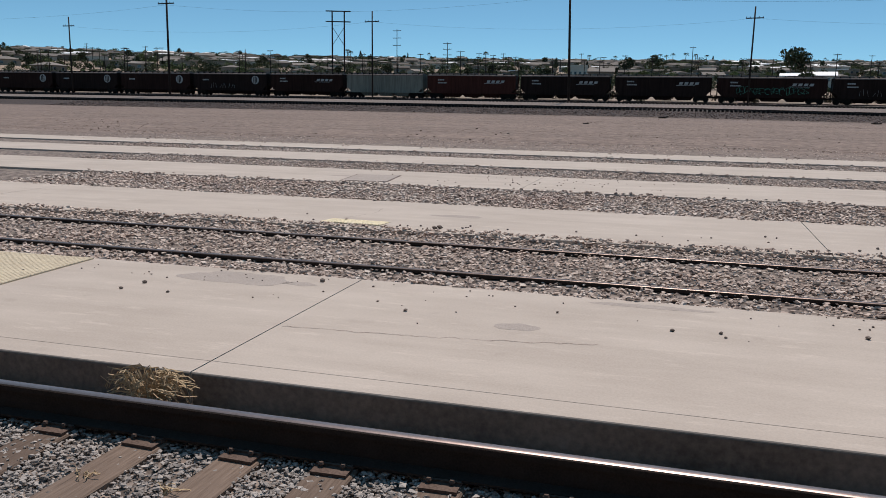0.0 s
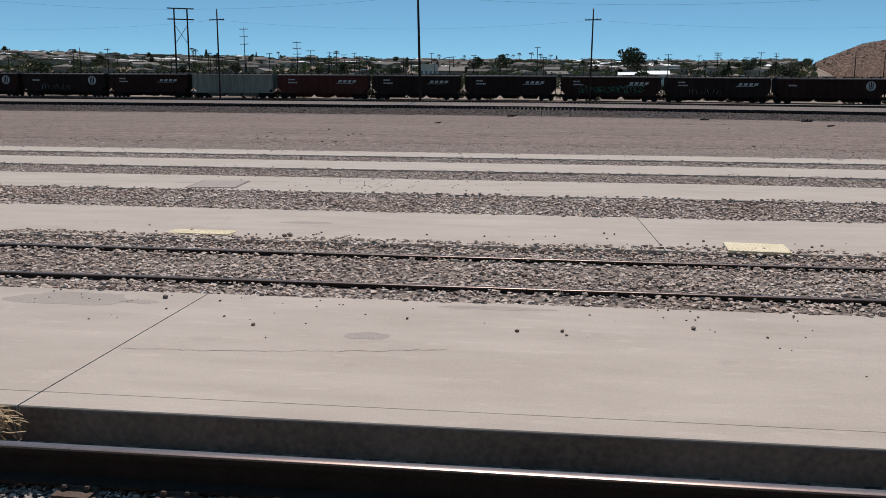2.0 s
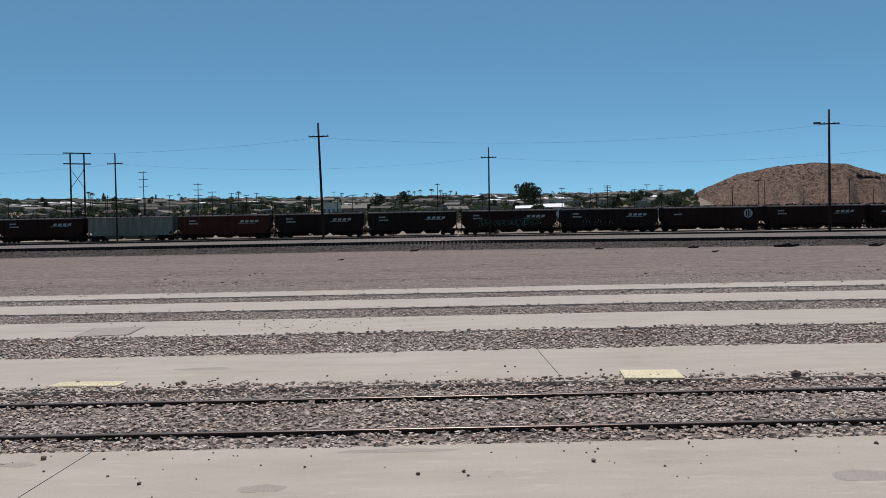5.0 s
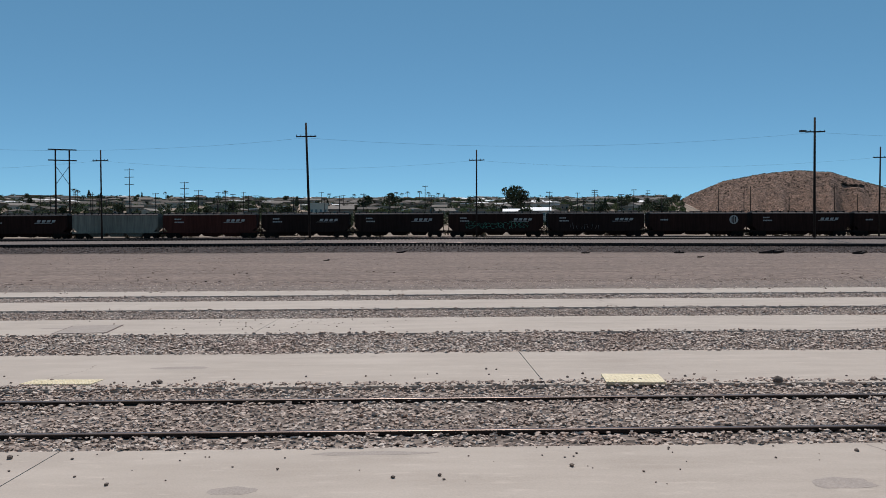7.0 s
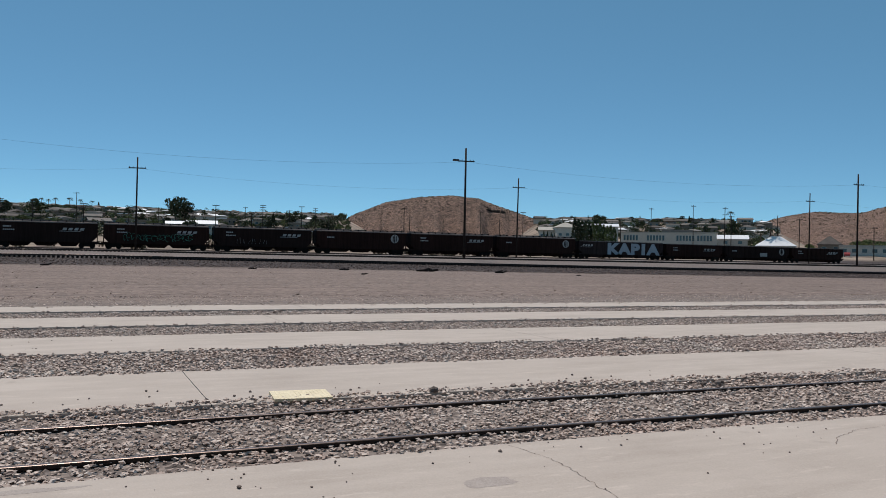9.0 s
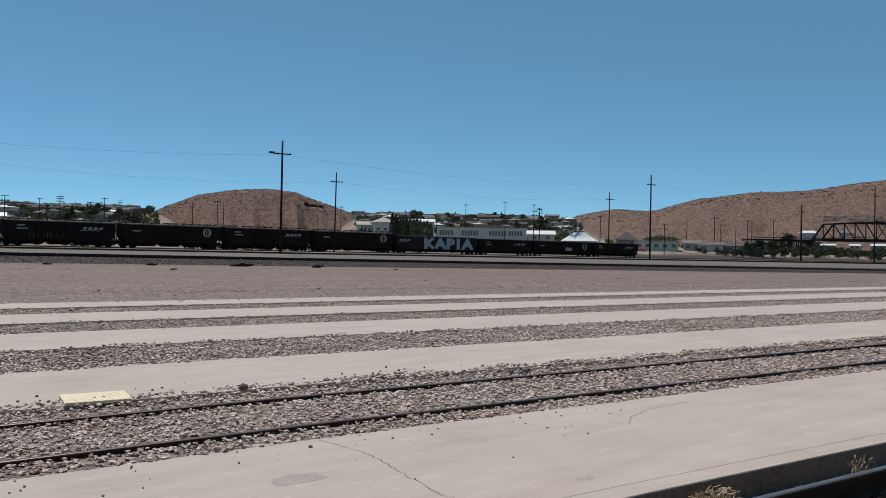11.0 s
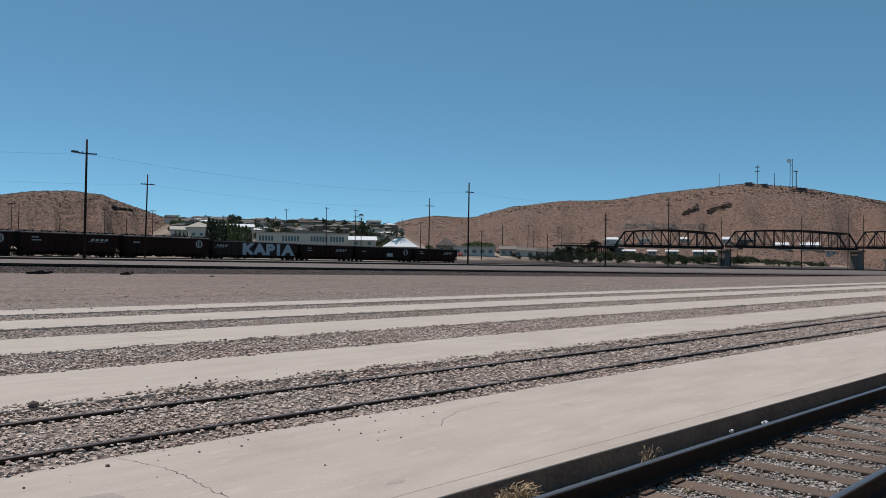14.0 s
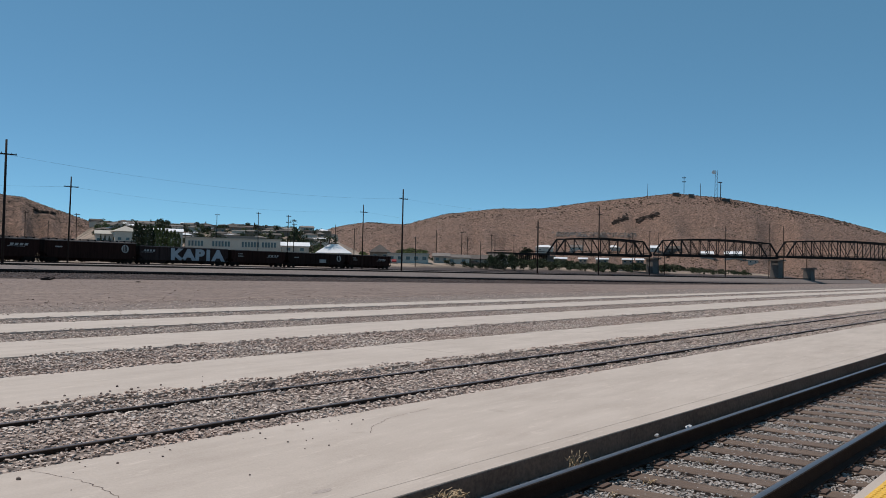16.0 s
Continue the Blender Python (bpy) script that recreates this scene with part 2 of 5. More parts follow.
M = {
    "earth": dirt_material(),
    "concrete": concrete_material("platform_concrete", (0.375, 0.315, 0.268), (0.51, 0.44, 0.383), (0.31, 0.262, 0.222)),
    "stone": stone_material("ballast_stone", [(0.0, (0.14, 0.098, 0.08)), (0.2, (0.47, 0.365, 0.305)), (0.65, (0.78, 0.645, 0.555)), (1.0, (0.92, 0.82, 0.73))]),
    "grey_stone": stone_material("crushed_basalt", [(0.0, (0.17, 0.162, 0.152)), (0.5, (0.40, 0.385, 0.365)), (1.0, (0.62, 0.595, 0.56))]),
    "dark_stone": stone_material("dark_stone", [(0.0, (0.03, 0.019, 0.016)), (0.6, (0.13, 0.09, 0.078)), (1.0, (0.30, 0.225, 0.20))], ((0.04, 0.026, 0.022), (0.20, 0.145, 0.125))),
    "rail_side": surface("rusty_rail_steel", (0.020, 0.015, 0.013), (0.045, 0.034, 0.029), 6.0, 80.0, 0.9, 0.0),
    "rail_top": surface("polished_rail_head", (0.27, 0.20, 0.18), (0.36, 0.28, 0.255), 4.0, 60.0, 0.33, 0.9, 0.05, 0.001),
    "dull_rail_top": surface("dull_rail_head", (0.09, 0.060, 0.050), (0.17, 0.120, 0.10), 4.0, 60.0, 0.36, 0.6, 0.05, 0.001),
    "tie": timber_material(),
    "stain": surface("worn_concrete", (0.33, 0.285, 0.255), (0.40, 0.345, 0.31), 4.0, 60.0, 0.9, world_space=True),
    "loose_stone": surface("loose_stone", (0.15, 0.115, 0.10), (0.32, 0.26, 0.225), 8.0, 60.0, 0.9, vary=0.5),
    # Concrete tone darkened to carry the shade of the slab edges.
    "shaded_face": surface("shaded_edge_concrete", (0.14, 0.108, 0.088), (0.29, 0.228, 0.188), 1.2, 25.0, 0.95, world_space=True),
    "blocker_wall": surface("blocker_brown", (0.10, 0.07, 0.05), (0.16, 0.115, 0.085), 0.8, 18.0, 0.9),
    "outcrop": surface("dark_outcrop_rock", (0.03, 0.022, 0.018), (0.075, 0.055, 0.045), 0.2, 2.0, 0.95),
    "clod": stone_material("dirt_clod", [(0.0, (0.07, 0.045, 0.036)), (0.5, (0.15, 0.105, 0.086)), (0.8, (0.24, 0.18, 0.15)), (1.0, (0.42, 0.35, 0.31))], ((0.07, 0.045, 0.036), (0.26, 0.19, 0.16))),
    "plate": surface("rusted_plate", (0.07, 0.045, 0.035), (0.17, 0.12, 0.10), 9.0, 70.0, 0.75, 0.3),
    "yellow": surface("yellow_tactile", (0.62, 0.36, 0.04), (0.78, 0.47, 0.07), 3.0, 40.0, 0.6),
    "faded_yellow": surface("faded_yellow_board", (0.68, 0.58, 0.38), (0.80, 0.71, 0.52), 3.0, 30.0, 0.8),
    "worn_yellow": surface("worn_yellow_tile", (0.47, 0.39, 0.29), (0.62, 0.54, 0.40), 2.2, 30.0, 0.85),
    "straw": surface("dry_straw", (0.47, 0.33, 0.19), (0.72, 0.55, 0.36), 5.0, 30.0, 0.85, island=0.4),
    "pole": surface("creosoted_pole", (0.014, 0.009, 0.008), (0.034, 0.024, 0.020), 1.5, 20.0, 0.9),
    "wire": surface("dull_wire", (0.05, 0.05, 0.055), (0.09, 0.09, 0.095), 1.0, 5.0, 0.6, 0.3),
    "hill": hill_material("desert_hill", (0.142, 0.084, 0.060), (0.335, 0.205, 0.147), (0.045, 0.032, 0.027)),
    "glass": glass_material(),
    "steel": surface("dark_bridge_steel", (0.009, 0.008, 0.008), (0.022, 0.019, 0.018), 0.4, 6.0, 0.8, 0.2),
    "pier": surface("old_pier_concrete", (0.10, 0.088, 0.078), (0.18, 0.16, 0.145), 0.5, 6.0, 0.9),
    "black": surface("black_underframe", (0.009, 0.006, 0.005), (0.022, 0.016, 0.013), 1.0, 12.0, 0.85, 0.2),
    "graffiti_white": surface("pale_spray_paint", (0.25, 0.28, 0.31), (0.38, 0.41, 0.44), 1.0, 8.0, 0.6),
    "graffiti_green": surface("green_spray_paint", (0.05, 0.36, 0.25), (0.09, 0.52, 0.39), 1.0, 8.0, 0.6),
    "mark": surface("faded_white_mark", (0.27, 0.255, 0.24), (0.40, 0.385, 0.365), 1.0, 8.0, 0.8),
    "white_metal": surface("white_sheet_roof", (0.70, 0.70, 0.70), (0.82, 0.82, 0.82), 0.5, 6.0, 0.5),
    "dark_shingle": surface("brown_shingle", (0.10, 0.085, 0.075), (0.20, 0.17, 0.15), 0.6, 5.0, 0.9, vary=0.4, island=0.4),
    "pale_shingle": surface("pale_shingle", (0.20, 0.175, 0.155), (0.31, 0.275, 0.25), 0.6, 5.0, 0.9, vary=0.3, island=0.3),
    "stucco": surface("tan_stucco", (0.30, 0.245, 0.19), (0.42, 0.355, 0.285), 0.3, 5.0, 0.9, vary=0.5, island=0.3),
    "cream": surface("cream_wall", (0.46, 0.42, 0.36), (0.58, 0.54, 0.47), 0.3, 5.0, 0.9, vary=0.35),
    "bark": surface("tree_bark", (0.07, 0.05, 0.04), (0.16, 0.12, 0.09), 2.0, 20.0, 0.95),
    "leaf": surface("dusty_leaf", (0.038, 0.048, 0.024), (0.10, 0.115, 0.054), 0.6, 8.0, 0.8, vary=0.5, island=0.35),
    "pale_leaf": surface("pale_leaf", (0.10, 0.13, 0.045), (0.19, 0.22, 0.085), 0.6, 8.0, 0.8, vary=0.3, island=0.35),
    "scrub": surface("desert_scrub", (0.055, 0.042, 0.026), (0.17, 0.125, 0.075), 0.6, 8.0, 0.9, island=0.5),
    "car_red": surface("red_car_paint", (0.25, 0.02, 0.02), (0.33, 0.035, 0.03), 1.0, 10.0, 0.3),
}


def car_paint(name, dark, light):
    """Rail car paint with rust streaks running down."""
    m, nt, b = tree_of(name)
    c = coords(nt, False)
    broad = noise_node(nt, c, 0.35, 4.0, 0.6)
    streak = noise_node(nt, c, 3.0, 4.0, 0.65, (1.0, 1.0, 0.08))
    col = ramp(nt, broad, [(0.3, dark), (0.7, light)])
    col = mix(nt, 0.4, col, ramp(nt, streak, [(0.35, tuple(v * 0.5 for v in dark)), (0.65, tuple(v * 1.3 for v in light))]))
    nt.links.new(col, b.inputs["Base Color"])
    b.inputs["Roughness"].default_value = 0.8
    b.inputs["Specular IOR Level"].default_value = 0.08
    return m


# Sides deepened for shade, roof paled for its sunlit highlight, all in the paint.
PAINT = {
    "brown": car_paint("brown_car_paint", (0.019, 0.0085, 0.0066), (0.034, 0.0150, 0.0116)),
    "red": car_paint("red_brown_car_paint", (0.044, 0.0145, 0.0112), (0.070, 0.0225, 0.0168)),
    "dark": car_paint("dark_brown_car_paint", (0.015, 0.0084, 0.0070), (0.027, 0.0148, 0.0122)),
    "gray": car_paint("grey_car_paint", (0.15, 0.14, 0.115), (0.22, 0.205, 0.17)),
    "slate": car_paint("slate_car_paint", (0.026, 0.0165, 0.0155), (0.045, 0.030, 0.028)),
    "roof": car_paint("sunlit_car_roof", (0.15, 0.12, 0.11), (0.23, 0.19, 0.172)),
}


# ---- mesh helpers ----
class Build:
    """Collects vertices and faces of one mesh."""

    def __init__(self):
        self.v, self.f = [], []

    def box(self, x0, x1, y0, y1, z0, z1):
        b = len(self.v)
        self.v += [(x0, y0, z0), (x1, y0, z0), (x1, y1, z0), (x0, y1, z0), (x0, y0, z1), (x1, y0, z1), (x1, y1, z1), (x0, y1, z1)]
        self.f += [tuple(b + i for i in q) for q in ((3, 2, 1, 0), (4, 5, 6, 7), (0, 1, 5, 4), (1, 2, 6, 5), (2, 3, 7, 6), (3, 0, 4, 7))]
        return self

    def tube(self, p, q, r0, r1, n=8, caps=True):
        p, q = Vector(p), Vector(q)
        d = (q - p).normalized()
        u = d.orthogonal().normalized()
        w = d.cross(u)
        b = len(self.v)
        for c, r in ((p, r0), (q, r1)):
            for i in range(n):
                a = 2 * math.pi * i / n
                self.v.append(tuple(c + u * (math.cos(a) * r) + w * (math.sin(a) * r)))
        for i in range(n):
            j = (i + 1) % n
            self.f.append((b + i, b + j, b + n + j, b + n + i))
        if caps:
            self.f += [tuple(b + i for i in reversed(range(n))), tuple(b + n + i for i in range(n))]
        return self

    def beam(self, p, q, w, h, up=(0, 0, 1)):
        p, q, up = Vector(p), Vector(q), Vector(up)
        d = (q - p).normalized()
        s = d.cross(up)
        if s.length < 1e-4:
            s = d.cross(Vector((0, 1, 0)))
        s.normalize()
        t = s.cross(d)
        b = len(self.v)
        for c in (p, q):
            for i, j in ((-1, -1), (1, -1), (1, 1), (-1, 1)):
                self.v.append(tuple(c + s * (i * w / 2) + t * (j * h / 2)))
        self.f += [tuple(b + i for i in k) for k in ((0, 3, 2, 1), (4, 5, 6, 7), (0, 1, 5, 4), (1, 2, 6, 5), (2, 3, 7, 6), (3, 0, 4, 7))]
        return self

    def sweep(self, rows, closed=True, caps=True):
        """Joins equal rows of points into a skin."""
        n = len(rows[0])
        b = len(self.v)
        for r in rows:
            self.v += [tuple(p) for p in r]
        for k in range(len(rows) - 1):
            for i in range(n if closed else n - 1):
                j = (i + 1) % n
                self.f.append((b + k * n + i, b + k * n + j, b + (k + 1) * n + j, b + (k + 1) * n + i))
        if caps and closed:
            e = b + (len(rows) - 1) * n
            self.f += [tuple(b + i for i in reversed(range(n))), tuple(e + i for i in range(n))]
        return self

    def mesh(self, name, material, smooth=False):
        me = bpy.data.meshes.new(name)
        me.from_pydata(self.v, [], self.f)
        bm = bmesh.new()
        bm.from_mesh(me)
        bmesh.ops.recalc_face_normals(bm, faces=bm.faces)
        bm.to_mesh(me)
        bm.free()
        me.materials.append(material)
        if smooth:
            me.shade_smooth()
        return me


def part(name, shape, material, parent=None, label="", smooth=False):
    data = shape.mesh(name, material, smooth) if isinstance(shape, Build) else shape
    ob = new(name, data)
    if parent is not None:
        ob.parent = parent
    return tagged(ob, label)


def thing(name, label, category, group="", kind="", m=None):
    ob = new(name)
    ob.empty_display_size = 0.2
    if m is not None:
        ob.matrix_world = m
    return tagged(ob, label, category, group, kind)


def array_mesh(name, verts, faces, material):
    """A mesh from arrays of vertices and of equal-sided faces."""
    me = bpy.data.meshes.new(name)
    k = faces.shape[1]
    me.vertices.add(len(verts))
    me.vertices.foreach_set("co", verts.astype(np.float32).ravel())
    me.loops.add(faces.size)
    me.loops.foreach_set("vertex_index", faces.astype(np.int32).ravel())
    me.polygons.add(len(faces))
    me.polygons.foreach_set("loop_start", np.arange(0, faces.size, k, dtype=np.int32))
    me.polygons.foreach_set("loop_total", np.full(len(faces), k, dtype=np.int32))
    me.materials.append(material)
    me.update(calc_edges=True)
    me.shade_flat()
    return me


# ---- the lie of the land ----
BASE_Y = [-80, 4.9, 5.6, 85, 94, 96, 102.6, 104.2, 107.2, 109, 112, 117, 122, 150, 165, 250, 330, 450, 650, 900, 3000]
BASE_Z = [-0.205, -0.205, -0.05, -0.03, 0.02, 0.12, 0.64, 0.73, 0.78, 0.86, 1.15, 1.50, 1.55, 1.72, 1.74, 4.0, 8.0, 16.0, 30.0, 33.0, 36.0]


def ease(x, width=3.0):
    """Zero far below x = 0 and x itself far above it."""
    return (x + math.sqrt(x * x + width * width)) / 2


def sway(x):
    """The platforms bend a little towards the station."""
    return -0.0554 * ease(x - 4.0, 1.2)


def grade(x):
    """The platforms rise a trace towards +x."""
    return 0.002 * ease(min(x, 900))


def lie(x, y):
    bearing = math.degrees(math.atan2(x, max(y, 1)))
    r = math.hypot(x, y)
    a, b = np.interp(bearing, [20, 28], [165, 300]), np.interp(bearing, [20, 28], [260, 450])
    yy = y + (r - y) * min(1.0, max(0.0, (y - a) / (b - a)))
    z = float(np.interp(yy, BASE_Y, BASE_Z))
    if y > 165:
        z = 1.74 + (z - 1.74) * float(np.interp(bearing, [17.0, 20.5, 28, 30.5, 44, 54], [1.0, 0.22, 0.22, 1.0, 1.0, 0.06]))
        bank = float(np.interp(y, [165, 173, 184, 230, 280, 400], [1.74, 2.9, 4.2, 5.4, 6.8, 9.0])) + 1.3 * noise.noise((x * 0.035, y * 0.06, 4.0)) * min(1.0, (y - 165) / 15)
        z += (bank - z) * float(np.interp(bearing, [45.5, 49], [0.0, 1.0]))
    u = min(x, 900)
    z += ease(u) * float(np.interp(y, [30, 98, 106, 118, 160, 250], [0.002, -0.0078, -0.0078, -0.0056, -0.0028, -0.0008]))
    return z + ease(u - 60, 30) * float(np.interp(y, [106, 118, 135, 160], [0.0, 0.0036, 0.0012, 0.0]))


def near(x, y, z):
    return (x, y + sway(x), z + grade(x))


def ground():
    xs = sorted({*np.arange(-40, 120, 4.0), *np.arange(120, 700, 20.0), *np.arange(-240, -40, 20.0), -3000, -1500, -800, -400, 900, 1300, 2000, 3000})
    ys = sorted({-600, -200, -80, -20, 0, 3, 4.9, 5.6, *np.arange(8, 92, 4.0), *np.arange(92, 126, 1.0), *np.arange(126, 170, 4.0), *np.arange(170, 700, 15.0), 760, 900, 1200, 1800, 2600, 3500})
    rows = [[(x, y, lie(x, y) + (0.35 * noise.noise((x * 0.05, y * 0.05, 0)) * min(1, max(0, (y - 170) / 60)) * 2 if y > 170 else (0.03 * noise.noise((x * 0.12, y * 0.3, 0)) if 34 < y < 92 else 0))) for x in xs] for y in ys]
    g = Build().sweep(rows, closed=False, caps=False)
    me = g.mesh("ground", M["earth"], True)
    return tagged(new("ground", me), "bare tan desert earth and gravel of a rail yard", "ground", kind="structure")


ground()

# ---- concrete platforms between the tracks ----
STRIPS = [(4.58, 7.38, -3.2), (10.25, 13.1, 1.24), (15.68, 18.6, -3.37), (20.95, 23.7, 4.6), (25.9, 28.2, -6.0)]
SLAB = 12.5


def slab_mesh(x0, x1, y0, y1, fine, groove):
    b = Build()
    step = 0.06 if fine else 2.5
    n = max(2, int((x1 - x0) / step))
    rows = []
    for i in range(n + 1):
        x = x0 + (x1 - x0) * i / n
        chip = max(0.0, noise.noise((x * 5.5, y0, 3.0)) - 0.36) * max(0.0, noise.noise((x * 0.9, 4.0, y0)) + 0.25) * 0.02 if fine else 0.0
        wob = 0.0
        sec = [(y0, -0.32), (y0, -0.006 - chip), (y0 + 0.005 + chip, wob)]
        if groove:
            sec += [(y0 + 0.225, wob), (y0 + 0.229, -0.006), (y0 + 0.233, wob)]
        sec += [(y1 - 0.012, -wob), (y1, -0.015), (y1, -0.32)]
        rows.append([near(x, y, z) for y, z in sec])
    return b.sweep(rows)


for i, (y0, y1, first) in enumerate(STRIPS):
    strip = thing("pavement", "long pale weathered concrete platform strip between gravel tracks", "platform", "concrete platform strips", "structure")
    ks = range(-5, 25) if i < 2 else range(-6, 28)
    for k in ks:
        a = first + SLAB * k
        fine = i == 0 and -2 <= k <= 2
        if i == 0 and k == 1:
            continue
        size = SLAB * 2 if i == 0 and k == 0 else SLAB
        ob = part("slab", slab_mesh(a + 0.005, a + size - 0.005, y0, y1, fine, fine), M["concrete"], strip)
        # Thin sheet over the edge face; its darker colour is painted shade.
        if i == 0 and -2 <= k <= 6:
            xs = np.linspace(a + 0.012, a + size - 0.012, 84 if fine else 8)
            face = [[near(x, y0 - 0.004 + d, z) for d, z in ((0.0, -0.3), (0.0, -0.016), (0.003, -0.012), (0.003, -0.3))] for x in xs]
            part("edge_face", Build().sweep(face), M["shaded_face"], ob, "weathered edge of the slab with its shade put into the colour")


def station_platform():
    """The platform the camera stands on, with its tactile edge."""
    p = thing("platform", "station platform of pale concrete with a yellow tactile edge", "platform", kind="structure")
    rows = [[near(x, y, z) for y, z in ((-7.0, -0.3), (-7.0, 0.0), (2.0, 0.0), (2.03, -0.03), (2.03, -0.3))] for x in np.arange(-60, 301, 4.0)]
    part("slab", Build().sweep(rows), M["concrete"], p)
    for k in range(-12, 80):
        a = 0.4 + 0.61 * k
        if a < -7 or a > 40:
            continue
        t = Build()
        c = [near(a + 0.004, 1.3, 0.004), near(a + 0.606, 1.3, 0.004), near(a + 0.606, 1.91, 0.004), near(a + 0.004, 1.91, 0.004)]
        t.sweep([c, [(x, y, z + 0.012) for x, y, z in c]])
        if 4 < a < 16:
            for u in range(10):
                for w in range(10):
                    x, y, z = near(a + 0.035 + 0.06 * u, 1.335 + 0.06 * w, 0.016)
                    t.tube((x, y, z), (x, y, z + 0.006), 0.014, 0.010, 6)
        part("tactile_tile", t, M["yellow"], p, "yellow tile with raised domes")


station_platform()


def sky_block_wall():
    """A plain wall added unseen behind the platform, to cut sky light on shaded faces."""
    rows = [[(x, -7.2, -0.3), (x, -7.2, 6.5), (x, -7.5, 6.5), (x, -7.5, -0.3)] for x in (-60, 90)]
    ob = part("unseen_wall", Build().sweep(rows), M["blocker_wall"])
    tagged(ob, "plain brown wall added unseen behind the platform to block sky light", "wall", kind="structure")


sky_block_wall()


# ---- rails, ties and ballast ----
def rail_mesh(y, top, x0, x1, step, zfun=None):
    """A flat-bottomed rail along x; the polished top is a second mesh."""
    sec = [(-0.075, -0.172), (0.075, -0.172), (0.075, -0.160), (0.012, -0.145), (0.012, -0.045), (0.036, -0.036), (0.037, -0.006), (0.030, -0.001), (-0.030, -0.001), (-0.037, -0.006), (-0.036, -0.036), (-0.012, -0.045), (-0.012, -0.145), (-0.075, -0.160)]
    place = zfun or near
    side, head = Build(), Build()
    xs = np.arange(x0, x1 + 0.01, step)
    side.sweep([[place(x, y + v, top + w) for v, w in sec] for x in xs])
    head.sweep([[place(x, y + v, top + w) for v, w in ((-0.0372, -0.008), (-0.034, -0.004), (-0.028, 0.0), (-0.014, 0.003), (0.014, 0.003), (0.028, 0.0), (0.034, -0.004), (0.0372, -0.008))] for x in xs])
    return side, head


def track(label, y, top, x0, x1, step=4.0, zfun=None, head_look="rail_top"):
    t = thing("railway_track", label, "track", "railway tracks", "structure")
    for r in (y, y + 1.505):
        side, head = rail_mesh(r, top, x0, x1, step, zfun)
        rail = part("rail", side, M["rail_side"], t, "rust-brown steel rail")
        part("rail_head", head, M[head_look], rail, "polished running surface", True)
    return t


near_track = track("platform track with weathered ties and polished rails", 2.535, 0.02, -60, 300)
track("siding track with rails sunk in pale ballast", 8.0, 0.0, -60, 300, head_look="dull_rail_top")


def far(z0, fall, bend=0.0):
    return lambda x, y, z: (x, y, z0 + z + fall * ease(x) + bend * ease(x - 60, 30))


FRONT, BACK, YARD = far(1.13, -0.0078), far(1.72, -0.0056, 0.0036), far(1.92, -0.0028)
front_track = track("main line track on a dark ballast bank", 105.0, 0.0, -300, 900, 20.0, FRONT)
back_track = track("main line track beyond the dirt lot", 117.2, 0.0, -300, 900, 20.0, BACK)
train_track = track("freight yard track under the hopper cars", 159.75, 0.0, -300, 900, 20.0, YARD)


def far_ties(parent, y, zfun, x0, x1):
    b = Build()
    for x in np.arange(x0, x1, 0.5):
        _, _, z = zfun(x, 0, 0)
        # Boxes oversized: tie ends plus the dark shadow line below the rails.
        b.box(x - 0.145, x + 0.145, y + 0.7525 - 1.3, y + 0.7525 + 1.3, z - 0.42, z - 0.165)
    me = bpy.data.meshes.new("ties")
    me.from_pydata(b.v, [], b.f)
    me.materials.append(M["pole"])
    ob = part("ties", me, None, parent, "row of dark timber ties, thickened to take in the shadow below the rails")
    ob["kind"] = "stuff"


far_ties(front_track, 105.0, FRONT, -130, 640)
far_ties(back_track, 117.2, BACK, -130, 640)


def tie_mesh():
    b = Build()
    b.box(-0.115, 0.115, -1.285, 1.09, -0.17, 0.0)
    me = b.mesh("tie", M["tie"])
    bm = bmesh.new()
    bm.from_mesh(me)
    bmesh.ops.bevel(bm, geom=bm.edges[:], offset=0.008, segments=1, affect="EDGES")
    bm.to_mesh(me)
    bm.free()
    return me


def plate_mesh():
    b = Build()
    b.box(-0.095, 0.095, -0.18, 0.18, 0.0, 0.016)
    b.box(-0.095, 0.095, -0.098, -0.08, 0.016, 0.026)
    b.box(-0.095, 0.095, 0.08, 0.098, 0.016, 0.026)
    for x, y in ((-0.06, -0.115), (0.055, -0.11), (-0.05, 0.115), (0.06, 0.11)):
        b.tube((x, y, 0.014), (x, y, 0.030), 0.010, 0.010, 6)
        b.tube((x, y, 0.030), (x, y, 0.042), 0.017, 0.011, 8)
    return b.mesh("tie_plate", M["plate"])


TIE, PLATE = tie_mesh(), plate_mesh()
for k in range(-10, 150):
    x = -3.07 + 0.545 * k + random.uniform(-0.03, 0.03)
    cx, cy, cz = near(x, 3.2875, -0.168)
    tie = part("tie", TIE, None, near_track)
    tie.matrix_world = pose(cx, cy, cz, 0, random.uniform(-1, 1), random.uniform(-2, 2) - 1.2 * (x > 4))
    if k < 60:
        for v in (-0.7525, 0.7525):
            pl = part("tie_plate", PLATE, None, tie)
            pl.matrix_parent_inverse = Matrix.Identity(4)
            pl.matrix_basis = Matrix.Translation((0, v, 0.001))

CUBE_V = np.array([(-1, -1, -1), (1, -1, -1), (1, 1, -1), (-1, 1, -1), (-1, -1, 1), (1, -1, 1), (1, 1, 1), (-1, 1, 1)], float) * 0.62
CUBE_F = np.array([(3, 2, 1, 0), (4, 5, 6, 7), (0, 1, 5, 4), (1, 2, 6, 5), (2, 3, 7, 6), (3, 0, 4, 7)])
